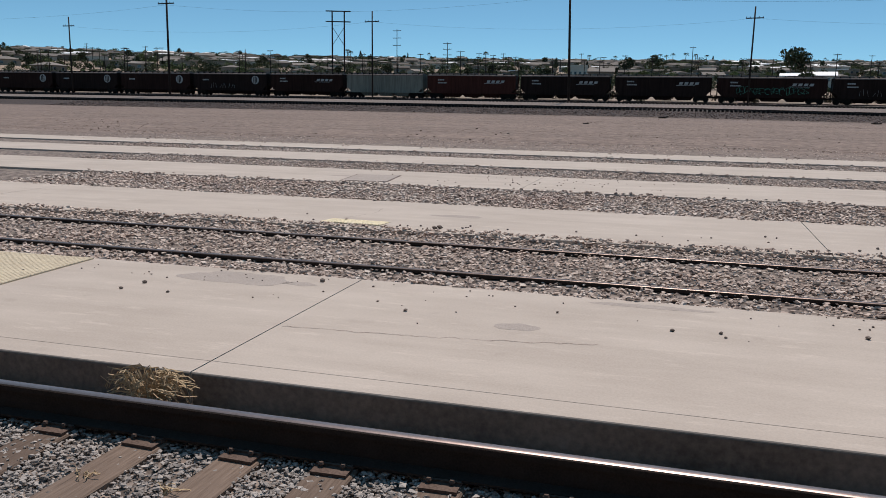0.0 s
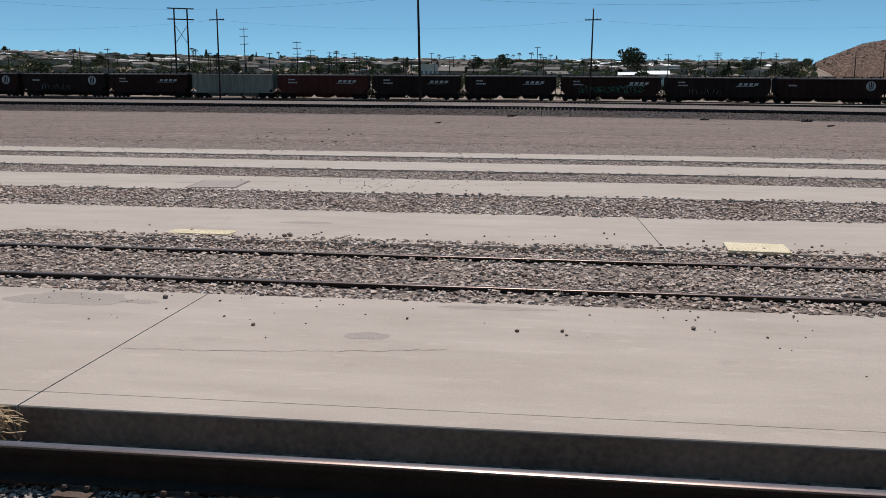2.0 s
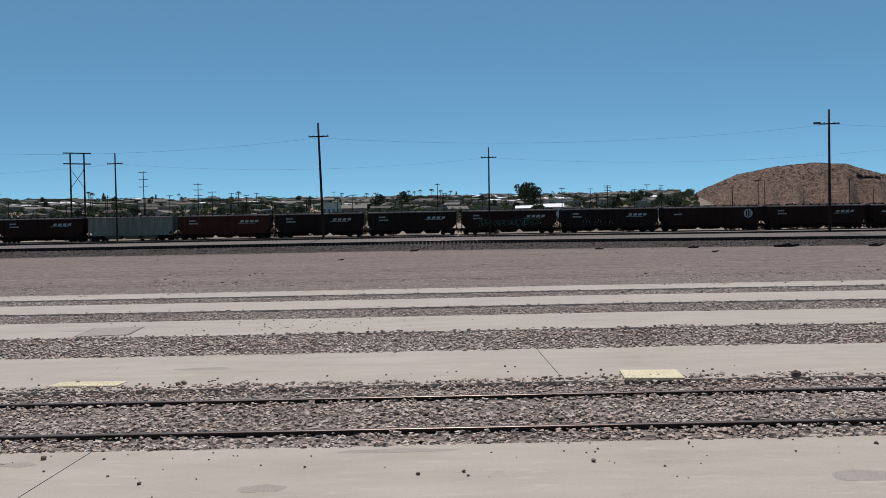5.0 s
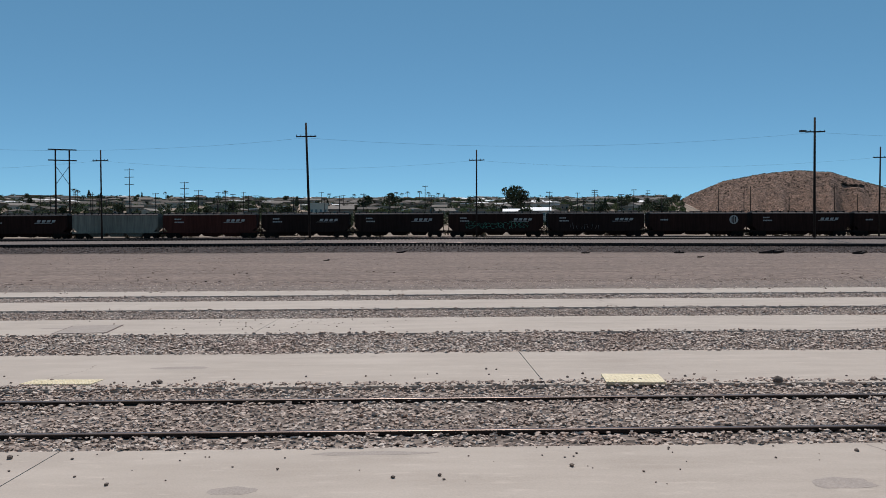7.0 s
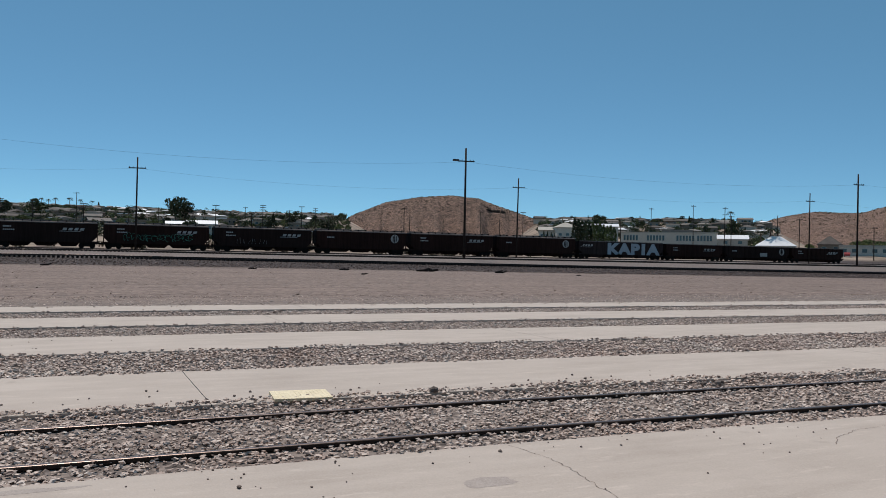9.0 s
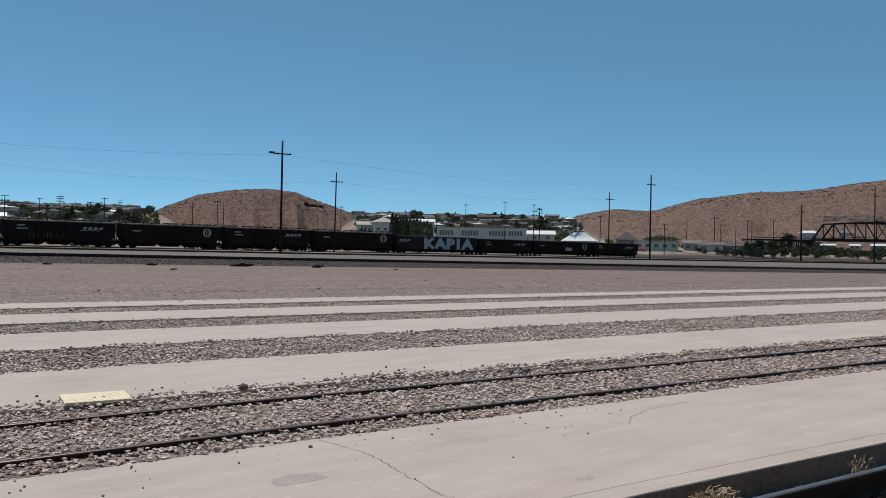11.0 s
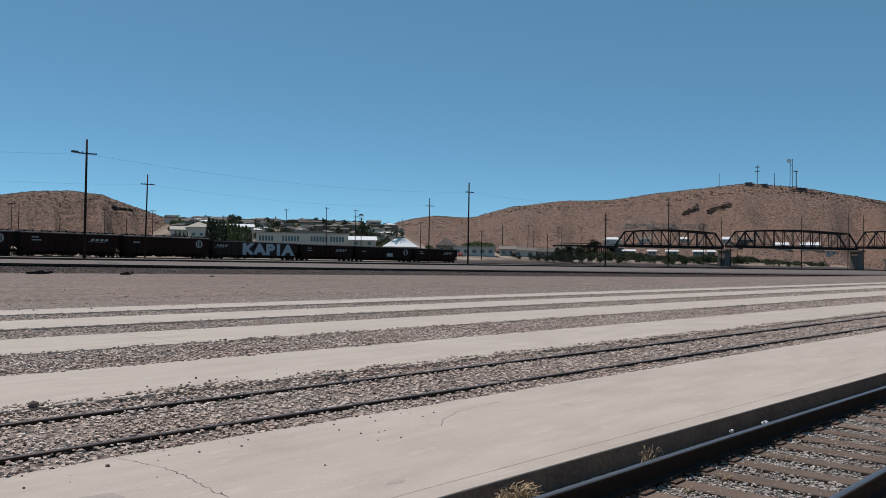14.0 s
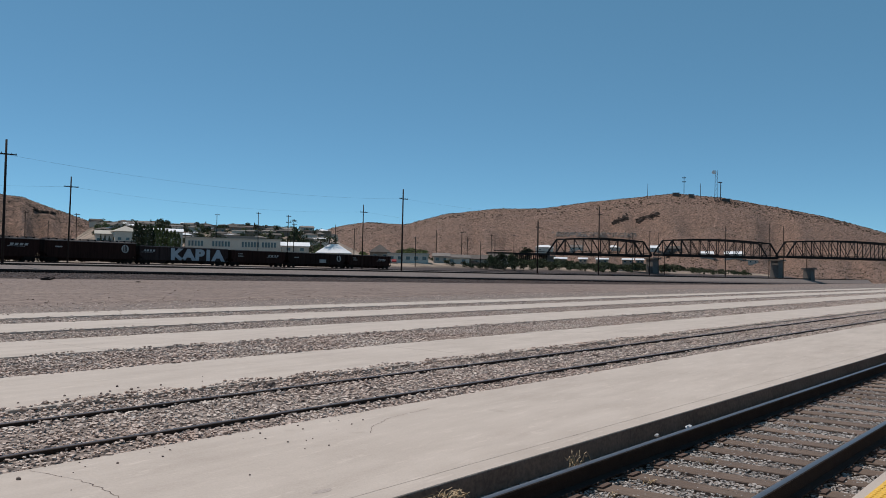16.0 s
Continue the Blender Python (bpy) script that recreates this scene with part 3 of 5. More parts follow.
OCTA_V = np.array([(1, 0, 0), (0, 1, 0), (-1, 0, 0), (0, -1, 0), (0, 0, 1), (0, 0, -1)], float)
OCTA_F = np.array([(0, 1, 4), (1, 2, 4), (2, 3, 4), (3, 0, 4), (1, 0, 5), (2, 1, 5), (3, 2, 5), (0, 3, 5)])


def stones(name, label, material, x, y, z, size, coarse=False, rng=None):
    """Many broken stones as one mesh, at the given places and sizes."""
    rng = rng or np.random.default_rng(5)
    bv, bf = (OCTA_V, OCTA_F) if coarse else (CUBE_V, CUBE_F)
    n, k = len(x), len(bv)
    q = rng.normal(size=(n, 4))
    q /= np.linalg.norm(q, axis=1)[:, None]
    a, b, c, d = q.T
    rot = np.stack([1 - 2 * (c * c + d * d), 2 * (b * c - a * d), 2 * (b * d + a * c), 2 * (b * c + a * d), 1 - 2 * (b * b + d * d), 2 * (c * d - a * b), 2 * (b * d - a * c), 2 * (c * d + a * b), 1 - 2 * (b * b + c * c)], 1).reshape(n, 3, 3)
    local = bv[None] * (1 + rng.uniform(-0.45, 0.45, (n, k, 3))) * rng.uniform(0.65, 1.25, (n, 1, 3)) * (size[:, None, None] / 2)
    v = np.einsum("nij,nkj->nki", rot, local)
    v[:, :, 2] *= 0.52
    v += np.stack([x, y, z], 1)[:, None]
    f = (bf[None] + (np.arange(n) * k)[:, None, None]).reshape(-1, bf.shape[1])
    me = array_mesh(name, v.reshape(-1, 3), f, material)
    return tagged(new(name, me), label, "ballast", kind="stuff")


def bed(name, label, material, x0, x1, y0, y1, per_m2, size, top, coarse=False, seed=1, ragged=0.12, first=None):
    """A bed of ballast that ends in a ragged edge."""
    rng = np.random.default_rng(seed)
    n = int((x1 - x0) * (y1 - y0) * per_m2)
    x, y = rng.uniform(x0, x1, n), rng.uniform(y0 - ragged, y1 + ragged, n)
    over = np.maximum(np.maximum(y0 - y, y - y1), 0)
    edge = np.array([noise.noise((a * 1.3, b, 0)) for a, b in zip(x, np.where(y < (y0 + y1) / 2, 0, 9))])
    reach = np.where(y < y0, ragged if first is None else first, ragged)
    keep = (over == 0) | (over < reach * np.clip(edge + 0.6, 0, 1))
    x, y, over = x[keep], y[keep], over[keep]
    s = size * rng.uniform(0.55, 1.35, len(x))
    lump = np.array([noise.noise((a * 0.9, b * 0.9, 0)) for a, b in zip(x, y)]) * 0.015
    z = top - s * 0.35 + lump + rng.uniform(-0.030, 0.014, len(x)) + (over > 0) * (s * 0.5 - top)
    w = np.array([near(a, b, c) for a, b, c in zip(x, y, z)])
    return stones(name, label, material, w[:, 0], w[:, 1], w[:, 2], s, coarse, rng)


bed("ballast", "pale crushed-stone ballast between sunken rails", M["stone"], -11, 13, 7.40, 10.28, 560, 0.054, -0.018, seed=2, ragged=0.30, first=0.05)
bed("ballast", "pale crushed-stone ballast between sunken rails", M["stone"], 13, 60, 7.40, 10.28, 250, 0.064, -0.018, True, seed=3, ragged=0.22, first=0.05)
bed("ballast", "ballast stones spilled over the platform edge", M["stone"], -11, 25, 10.12, 10.33, 330, 0.055, 0.026, seed=21, ragged=0.17)
bed("ballast", "crushed stone filling a former track bed", M["stone"], -13, 18, 13.1, 15.68, 330, 0.060, 0.004, seed=4)
bed("ballast", "crushed stone filling a former track bed", M["stone"], 18, 30, 13.1, 15.68, 300, 0.062, 0.0, True, seed=24)
bed("ballast", "crushed stone filling a former track bed", M["stone"], -16, 45, 18.6, 20.95, 170, 0.06, -0.002, True, seed=5)
bed("ballast", "crushed stone filling a former track bed", M["stone"], -20, 60, 23.7, 25.9, 110, 0.065, -0.002, True, seed=6)
bed("ballast", "scattered crushed stone at the edge of the dirt lot", M["stone"], -25, 80, 28.2, 33.0, 30, 0.065, -0.02, True, seed=7, ragged=1.0)
bed("ballast", "blue-grey crushed stone between wooden ties", M["grey_stone"], -5.5, 2, 1.98, 4.40, 3100, 0.030, -0.172, True, seed=8, ragged=0.0)
bed("ballast", "grey crushed stone between wooden ties", M["grey_stone"], 2, 15, 1.98, 4.40, 1350, 0.040, -0.174, True, seed=9, ragged=0.0)
bed("ballast", "grey crushed stone between wooden ties", M["grey_stone"], 15, 45, 1.98, 4.40, 420, 0.060, -0.176, True, seed=29, ragged=0.0)
bed("ballast", "crushed stone filling a former track bed", M["stone"], 30, 110, 13.1, 15.68, 75, 0.085, 0.0, True, seed=14)
bed("ballast", "crushed stone filling a former track bed", M["stone"], 45, 130, 18.6, 20.95, 55, 0.09, -0.002, True, seed=15)
bed("ballast", "crushed stone filling a former track bed", M["stone"], 60, 140, 23.7, 25.9, 45, 0.09, -0.002, True, seed=16)
bed("ballast", "pale crushed-stone ballast between sunken rails", M["stone"], 60, 130, 7.40, 10.30, 70, 0.09, -0.012, True, seed=17)


def clods():
    """Stones and clods strewn over the bare dirt lot."""
    rng = np.random.default_rng(61)
    n = 22000
    lanes = rng.uniform(33, 95, 26)
    y = np.where(rng.uniform(0, 1, n) < 0.55, np.clip(lanes[rng.integers(0, 26, n)] + rng.normal(0, 0.7, n), 32.5, 95.5), 33 + 62 * rng.uniform(0, 1, n) ** 1.2)
    x = (rng.uniform(-0.75, 1.6, n)) * (y + 10)
    s = rng.uniform(0.028, 0.062, n) * (1 + (rng.uniform(0, 1, n) > 0.97) * 1.6)
    z = np.array([lie(a, b) for a, b in zip(x, y)])
    ob = stones("clods", "scattered stones and clods on bare dirt", M["clod"], x, y, z + s * 0.1, s, True, rng)
    tagged(ob, category="stones")
    n = 34000
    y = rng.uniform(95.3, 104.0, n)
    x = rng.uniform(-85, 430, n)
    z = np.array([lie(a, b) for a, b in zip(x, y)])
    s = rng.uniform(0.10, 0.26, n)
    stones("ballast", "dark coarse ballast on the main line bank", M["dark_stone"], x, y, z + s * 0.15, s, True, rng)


clods()


# ---- hills ----
def hill(name, label, bearings, heights, ridge, front, back, seed):
    """A ridge seen across the valley: height by bearing, with gullied flanks."""
    rows = []
    for r in np.linspace(front, back, 46):
        row = []
        u = (r - front) / (ridge - front) if r < ridge else (back - r) / (back - ridge)
        s = max(0.0, u)
        s = s * s * (3 - 2 * s) if r > ridge else s ** 1.15
        for b in np.linspace(bearings[0], bearings[-1], 130):
            h = float(np.interp(b, bearings, heights))
            a = math.radians(b)
            x, y = r * math.sin(a), r * math.cos(a)
            g = noise.fractal((x * 0.012, y * 0.012, seed), 1.0, 2.0, 5)
            gully = abs(noise.noise((b * 0.62 + seed + r * 0.0025, r * 0.0016, 1.7)))
            w = 1 - abs(2 * s - 1)
            z = -6 + (h + 6) * s + w * (g * 11.0 - gully * 32.0 - 5.0 * abs(noise.noise((b * 1.7, r * 0.006, seed)))) + (s > 0.9) * g * 0.8
            row.append((x, y, z))
        rows.append(row)
    me = Build().sweep(rows, closed=False, caps=False).mesh(name, M["hill"], True)
    return tagged(new(name, me), label, "hill", kind="structure"), rows


_, ROWS_A = hill("hill", "rounded brown desert hill dotted with scrub", [13.5, 16, 17.8, 19.8, 22.1, 24.4, 26.4, 28.4, 30.3, 33, 36], [8, 24, 36, 46, 51, 52.7, 50, 41, 33, 24, 8], 700, 520, 900, 3.0)
_, ROWS_B = hill("hill", "long reddish-brown desert ridge with rock outcrops", [36, 40, 43.4, 46, 48, 50.7, 53.4, 57, 60, 62.9, 65.4, 69, 71.9, 74.4, 77.7, 80, 81.2, 88, 96], [6, 22, 40, 56, 63, 61, 75.8, 84.5, 85.3, 93.2, 99, 106, 100, 89.7, 76.6, 64, 56, 24, 6], 1100, 640, 1700, 8.0)


def scatter_scrub(rows, count, size, seed):
    rng = np.random.default_rng(seed)
    ij = np.stack([rng.integers(1, len(rows) - 14, count), rng.integers(1, len(rows[0]) - 2, count)], 1)
    p = []
    for (i, j), u, v in zip(ij, rng.uniform(0, 1, count), rng.uniform(0, 1, count)):
        a, b, c, d = (np.array(rows[m][n]) for m, n in ((i, j), (i + 1, j), (i, j + 1), (i + 1, j + 1)))
        p.append((a * (1 - u) + b * u) * (1 - v) + (c * (1 - u) + d * u) * v)
    p = np.array(p)
    s = size * rng.uniform(0.4, 1.5, count)
    ob = stones("scrub", "low dry desert scrub on the slope", M["scrub"], p[:, 0], p[:, 1], p[:, 2] + s * 0.2, s, True, rng)
    return tagged(ob, category="shrub")


scatter_scrub(ROWS_A, 15000, 0.72, 11)
scatter_scrub(ROWS_B, 36000, 1.05, 12)
scatter_scrub(ROWS_A[17:40], 1500, 1.1, 13)
scatter_scrub(ROWS_B[16:38], 4200, 2.0, 14)


def perch(rows, b0, b1, bearing, rise):
    """The place on a hill that is seen along a bearing at an angle of rise, in degrees."""
    v = (bearing - b0) / (b1 - b0) * 129
    j = min(128, max(0, int(v)))
    want = math.tan(math.radians(rise))
    last, tan_last = None, 0.0
    for row in rows[1:]:
        p = Vector(row[j]).lerp(Vector(row[j + 1]), v - j)
        tan_p = (p.z - 1.73) / math.hypot(p.x, p.y)
        if tan_p >= want:
            return tuple(p if last is None else last.lerp(p, (want - tan_last) / (tan_p - tan_last)))
        last, tan_last = p, tan_p
    return tuple(last)


def outcrop(b0, b1, e0, e1, count, size, seed, spread=0.09):
    """Dark broken rock standing out of the ridge."""
    rng = np.random.default_rng(seed)
    u = rng.uniform(0, 1, count)
    p = np.array([perch(ROWS_B, 36, 96, b0 + (b1 - b0) * t, e0 + (e1 - e0) * t + rng.normal(0, spread)) for t in u])
    ob = stones("rock_outcrop", "dark broken rock outcrop on the ridge", M["outcrop"], p[:, 0], p[:, 1], p[:, 2], size * rng.uniform(0.4, 1.3, count), False, rng)
    return tagged(ob, category="rock")


outcrop(64.8, 65.8, 3.36, 3.74, 150, 3.4, 42)
outcrop(66.4, 67.9, 3.5, 4.0, 190, 3.4, 44)
outcrop(71.4, 73.2, 4.85, 4.55, 90, 2.6, 45, 0.05)
outcrop(73.0, 79.5, 4.75, 3.25, 160, 2.2, 47, 0.05)


def quarry():
    """A strip of grey broken rock low on the ridge."""
    rng = np.random.default_rng(46)
    p = np.array([perch(ROWS_B, 36, 96, b, e) for b, e in zip(rng.uniform(60.8, 66.4, 700), rng.uniform(2.38, 2.70, 700))])
    ob = stones("rock_spoil", "grey broken rock of an old cut on the ridge", M["pale_shingle"], p[:, 0], p[:, 1], p[:, 2], rng.uniform(1.0, 3.0, 700), False, rng)
    tagged(ob, category="rock")
    p = np.array([np.array(perch(ROWS_A, 13.5, 36, b, 3.1 - 0.16 * (b - 27.5))) + rng.normal(0, 0.6, 3) for b in rng.uniform(26.8, 28.1, 90)])
    ob = stones("rock_outcrop", "dark rock bank across the hill's shoulder", M["outcrop"], p[:, 0], p[:, 1], p[:, 2] - 0.4, rng.uniform(1.8, 3.6, 90), False, rng)
    tagged(ob, category="rock")


quarry()


# ---- utility poles and wires ----
def utility_pole(x, y, top, lean, lamp=False, arms=((0.88, 2.9),), label="tall dark timber utility pole with a crossarm", group="tall poles along the yard", r=0.2):
    z0 = lie(x, y)
    h = top - z0
    p = thing("utility_pole", label, "pole", group, m=pose(x, y, z0))
    dx = lean * h
    part("shaft", Build().tube((-dx, 0, -0.3), (0, 0, h), r, r * 0.72, 10), M["pole"], p, smooth=True)
    for f, w in arms:
        arm = part("crossarm", Build().beam((-w / 2 - dx * (1 - f), -0.16, h * f), (w / 2 - dx * (1 - f), -0.16, h * f + 0.06), 0.14, 0.17), M["pole"], p)
        for u in (-0.46, -0.25, 0.25, 0.46):
            part("insulator", Build().tube((u * w, -0.16, h * f + 0.1), (u * w, -0.16, h * f + 0.3), 0.06, 0.04, 6), M["wire"], arm)
    if lamp:
        part("lamp_head", Build().box(-2.3, -1.5, -0.45, 0.05, h * arms[0][0] - 0.02, h * arms[0][0] + 0.26), M["wire"], p, "grey floodlight head")
    return p


ROW_A = [(-157.0, 17.6, 0.0), (-82.5, 18.2, 0.002), (-17.4, 18.45, -0.028), (57.0, 19.05, 0.003), (146.0, 19.85, 0.004), (246.6, 23.2, 0.006)]
ROW_B = [(-131.0, 18.1, 0.0), (-60.5, 18.3, -0.004), (9.5, 18.15, 0.006), (86.2, 18.5, 0.016), (171.2, 19.3, 0.008), (267.1, 20.1, -0.004), (372.0, 24.2, 0.0)]
for i, (x, top, lean) in enumerate(ROW_A):
    utility_pole(x, 121.0, top, lean, lamp=i == 3)
for x, top in ((207.3, 16.0), (374.0, 23.7), (443.5, 28.3), (471.0, 28.9), (523.0, 25.0)):
    utility_pole(x, 121.0, top, 0.002, arms=((0.9, 2.4),) if top > 20 else ())
for x, top, lean in ROW_B:
    utility_pole(x, 156.0, top, lean, r=0.17)


def wire(p, q, sag, r=0.011, n=14):
    rows = []
    for i in range(n + 1):
        t = i / n
        c = Vector(p).lerp(Vector(q), t) - Vector((0, 0, sag * 4 * t * (1 - t)))
        rows.append([(c.x, c.y + r * math.cos(a), c.z + r * math.sin(a)) for a in (0.5, 2.6, 4.7)])
    return Build().sweep(rows)


for row, y, drop in ((ROW_A, 120.8, 2.2), (ROW_B, 155.8, 2.0)):
    for (xa, za, _), (xb, zb, _) in zip(row, row[1:]):
        ob = part("overhead_wire", wire((xa, y, za - drop), (xb, y, zb - drop), 1.6), M["wire"])
        tagged(ob, "thin overhead wire sagging between timber poles", "wire", "overhead wires")


def h_tower(x, y, top):
    z0 = lie(x, y)
    h = top - z0
    t = thing("transmission_tower", "two-legged timber transmission structure with braces", "pole", m=pose(x, y, z0, 0, 0, 22))
    for s in (-1.6, 1.6):
        part("leg", Build().tube((s, 0, -0.3), (s, 0, h), 0.24, 0.18, 8), M["pole"], t)
    part("crossarm", Build().beam((-3.3, 0.25, h - 0.1), (3.3, 0.25, h - 0.1), 0.22, 0.28), M["pole"], t)
    part("crossarm", Build().beam((-3.3, 0.25, h - 2.8), (3.3, 0.25, h - 2.8), 0.22, 0.28), M["pole"], t)
    part("brace", Build().beam((-1.6, 0.2, h - 4.2), (1.6, 0.2, h - 9.0), 0.1, 0.12), M["pole"], t)
    part("brace", Build().beam((1.6, 0.2, h - 4.2), (-1.6, 0.2, h - 9.0), 0.1, 0.12), M["pole"], t)
    return t


h_tower(-91.6, 211.5, 24.5)


# ---- freight train ----
def wheel_mesh():
    b = Build()
    b.tube((0, -0.07, 0), (0, 0.07, 0), 0.46, 0.46, 16)
    b.tube((0, 0.07, 0), (0, 0.10, 0), 0.50, 0.49, 16)
    b.tube((0, -0.12, 0), (0, 0.0, 0), 0.12, 0.12, 8)
    return b.mesh("wheel", M["black"])


WHEEL = wheel_mesh()


def truck(parent, x):
    t = part("truck", Build().box(x - 1.25, x + 1.25, -1.12, -0.98, 0.42, 0.62).box(x - 1.25, x + 1.25, 0.98, 1.12, 0.42, 0.62).box(x - 0.4, x + 0.4, -1.1, 1.1, 0.5, 0.85).box(x - 0.45, x + 0.45, -1.14, -0.96, 0.28, 0.8), M["black"], parent)
    for dx in (-0.88, 0.88):
        for y in (-0.75, 0.75):
            w = part("wheel", WHEEL, None, t)
            w.matrix_basis = Matrix.Translation((x + dx, y, 0.46)) @ (Matrix.Rotation(math.pi, 4, "Z") if y < 0 else Matrix.Identity(4))
    return t


def bars(parent, x0, z0, widths, height, material, y, name="marking", label=""):
    """Unreadable lettering as plain bars on the car's side."""
    b = Build()
    x = x0
    for w in widths:
        b.box(x, x + w * 0.8, y - 0.012, y, z0, z0 + height)
        x += w
    return part(name, b, material, parent, label)


def slant_mark(parent, x0, z0, w, y):
    """A slanted emblem: four leaning blocks over a long streak."""
    b = Build()
    for i in range(4):
        a = x0 + 0.45 + i * w * 0.22
        quad = [(a, z0), (a + w * 0.15, z0), (a + w * 0.15 + 0.18, z0 + 0.44), (a + 0.18, z0 + 0.44)]
        b.sweep([[(u, v, q) for u, q in quad] for v in (y - 0.012, y)])
    b.box(x0, x0 + w * 0.8, y - 0.012, y, z0 - 0.2, z0 - 0.12)
    return part("emblem", b, M["mark"], parent, "slanted white emblem with a streak")


def round_mark(parent, x, z, y):
    b = Build()
    b.tube((x, y - 0.012, z), (x, y, z), 0.85, 0.85, 24)
    ring = part("emblem", b, M["mark"], parent, "faded round white emblem")
    b = Build()
    b.box(x - 0.1, x + 0.1, y - 0.02, y - 0.013, z - 0.75, z + 0.75).box(x - 0.42, x - 0.24, y - 0.02, y - 0.013, z - 0.55, z + 0.55).box(x + 0.24, x + 0.42, y - 0.02, y - 0.013, z - 0.55, z + 0.55)
    part("emblem_cut", b, PAINT["dark"], ring)


def hopper_car(x0, x1, paint, label, tall=4.55, marks=("slant",), low=False):
    """A covered hopper car from x0 to x1, standing on the yard track."""
    xc = (x0 + x1) / 2
    L = x1 - x0 - 0.9
    car = thing("hopper_car", label, "rail car", "freight train", m=pose(xc, 160.5, YARD(xc, 0, 0)[2], 0, math.degrees(math.atan(0.0028)) * (xc > 5), 0))
    h = L / 2
    W = 1.55
    body = Build()
    zt, zs = tall - 0.35, 1.05
    prof = [(-h + 0.15, zt), (h - 0.15, zt), (h - 0.15, zs + 0.9), (h - 1.0, zs), (-h + 1.0, zs), (-h + 0.15, zs + 0.9)]
    body.sweep([[(x, y, z) for x, z in prof] for y in (-W, W)])
    b = part("body", body, paint, car)
    n = 11
    for i in range(n + 1) if low else ():
        x = -h + 1.0 + (L - 2.0) * i / n
        z0 = zs + 0.1 if 1 < i < n - 1 else zs + 1.0
        for v in (-W - 0.07, W):
            part("rib", Build().box(x - 0.05, x + 0.05, v, v + 0.07, z0, zt), paint, b)
    part("side_sill", Build().box(-h, h, -W - 0.05, -W + 0.1, zs - 0.12, zs + 0.12).box(-h, h, W - 0.1, W + 0.05, zs - 0.12, zs + 0.12), paint, b)
    # Chord takes the pale roof tone as a painted highlight line.
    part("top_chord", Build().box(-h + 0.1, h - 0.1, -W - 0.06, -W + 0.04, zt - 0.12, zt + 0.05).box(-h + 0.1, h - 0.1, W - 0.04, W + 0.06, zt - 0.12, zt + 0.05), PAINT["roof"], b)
    roof = [[(x, y, z) for y, z in ((-W, zt + 0.02), (-0.8, zt + 0.24), (0.8, zt + 0.24), (W, zt + 0.02))] for x in (-h + 0.15, h - 0.15)]
    if not low:
        rf = part("roof", Build().sweep(roof), PAINT["roof"], car, "roof with hatches, its sunlit highlight put into the paint")
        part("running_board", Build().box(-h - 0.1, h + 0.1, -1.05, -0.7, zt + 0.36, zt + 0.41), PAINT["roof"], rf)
        for i in range(12):
            x = -h + 1.0 + (L - 2.0) * i / 11
            part("support", Build().box(x - 0.06, x + 0.06, -1.45, -0.7, zt + 0.12, zt + 0.38), M["black"], rf)
        for i in range(5):
            x = -h + 1.6 + (L - 3.2) * i / 4
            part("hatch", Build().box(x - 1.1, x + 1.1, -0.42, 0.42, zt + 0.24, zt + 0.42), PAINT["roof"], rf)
    for s in (-1, 1):
        for y in (-W + 0.06, W - 0.06):
            part("end_post", Build().beam((s * (h - 0.08), y, 0.9), (s * (h - 0.08), y, zt), 0.1, 0.1), paint, car)
            part("end_sill", Build().beam((s * (h - 0.95), y, zs), (s * (h - 0.1), y, zs), 0.1, 0.1), paint, car)
        rungs = Build().beam((s * (h - 0.05), -W + 0.55, 1.0), (s * (h - 0.05), -W + 0.55, zt), 0.04, 0.04)
        for z in np.arange(1.2, zt, 0.42):
            rungs.beam((s * (h - 0.05), -W + 0.06, z), (s * (h - 0.05), -W + 0.56, z), 0.03, 0.03)
        part("ladder", rungs, paint, car)
        part("coupler", Build().box(s * (h - 0.4) - 0.05, s * (h + 0.5), -0.14, 0.14, 0.75, 1.0) if s > 0 else Build().box(s * (h + 0.5), s * (h - 0.4) + 0.05, -0.14, 0.14, 0.75, 1.0), M["black"], car)
        part("end_platform", Build().box(*sorted((s * (h - 2.9), s * (h - 0.05))), -1.3, 1.3, 0.68, zs - 0.02), M["black"], car)
        part("end_slope", Build().sweep([[(s * (h - 0.2), y, zt - 0.3), (s * (h - 0.2), y, zt - 0.1), (s * (h - 3.2), y, zs)] for y in (-1.4, 1.4)]), paint, car)
        truck(car, s * (h - 1.75))
    part("centre_sill", Build().box(-h + 0.2, h - 0.2, -0.3, 0.3, 0.8, zs), M["black"], car)
    bays = 3 if not low else 4
    span = (L - 5.6) / bays
    for i in range(bays):
        x = -h + 2.8 + span * (i + 0.5)
        w = span * 0.5
        rows = [[(x - w, -1.45, zs), (x + w, -1.45, zs), (x + w, 1.45, zs), (x - w, 1.45, zs)], [(x - w * 0.62, -0.9, 0.3), (x + w * 0.62, -0.9, 0.3), (x + w * 0.62, 0.9, 0.3), (x - w * 0.62, 0.9, 0.3)]]
        part("hopper_bay", Build().sweep(rows), paint, car)
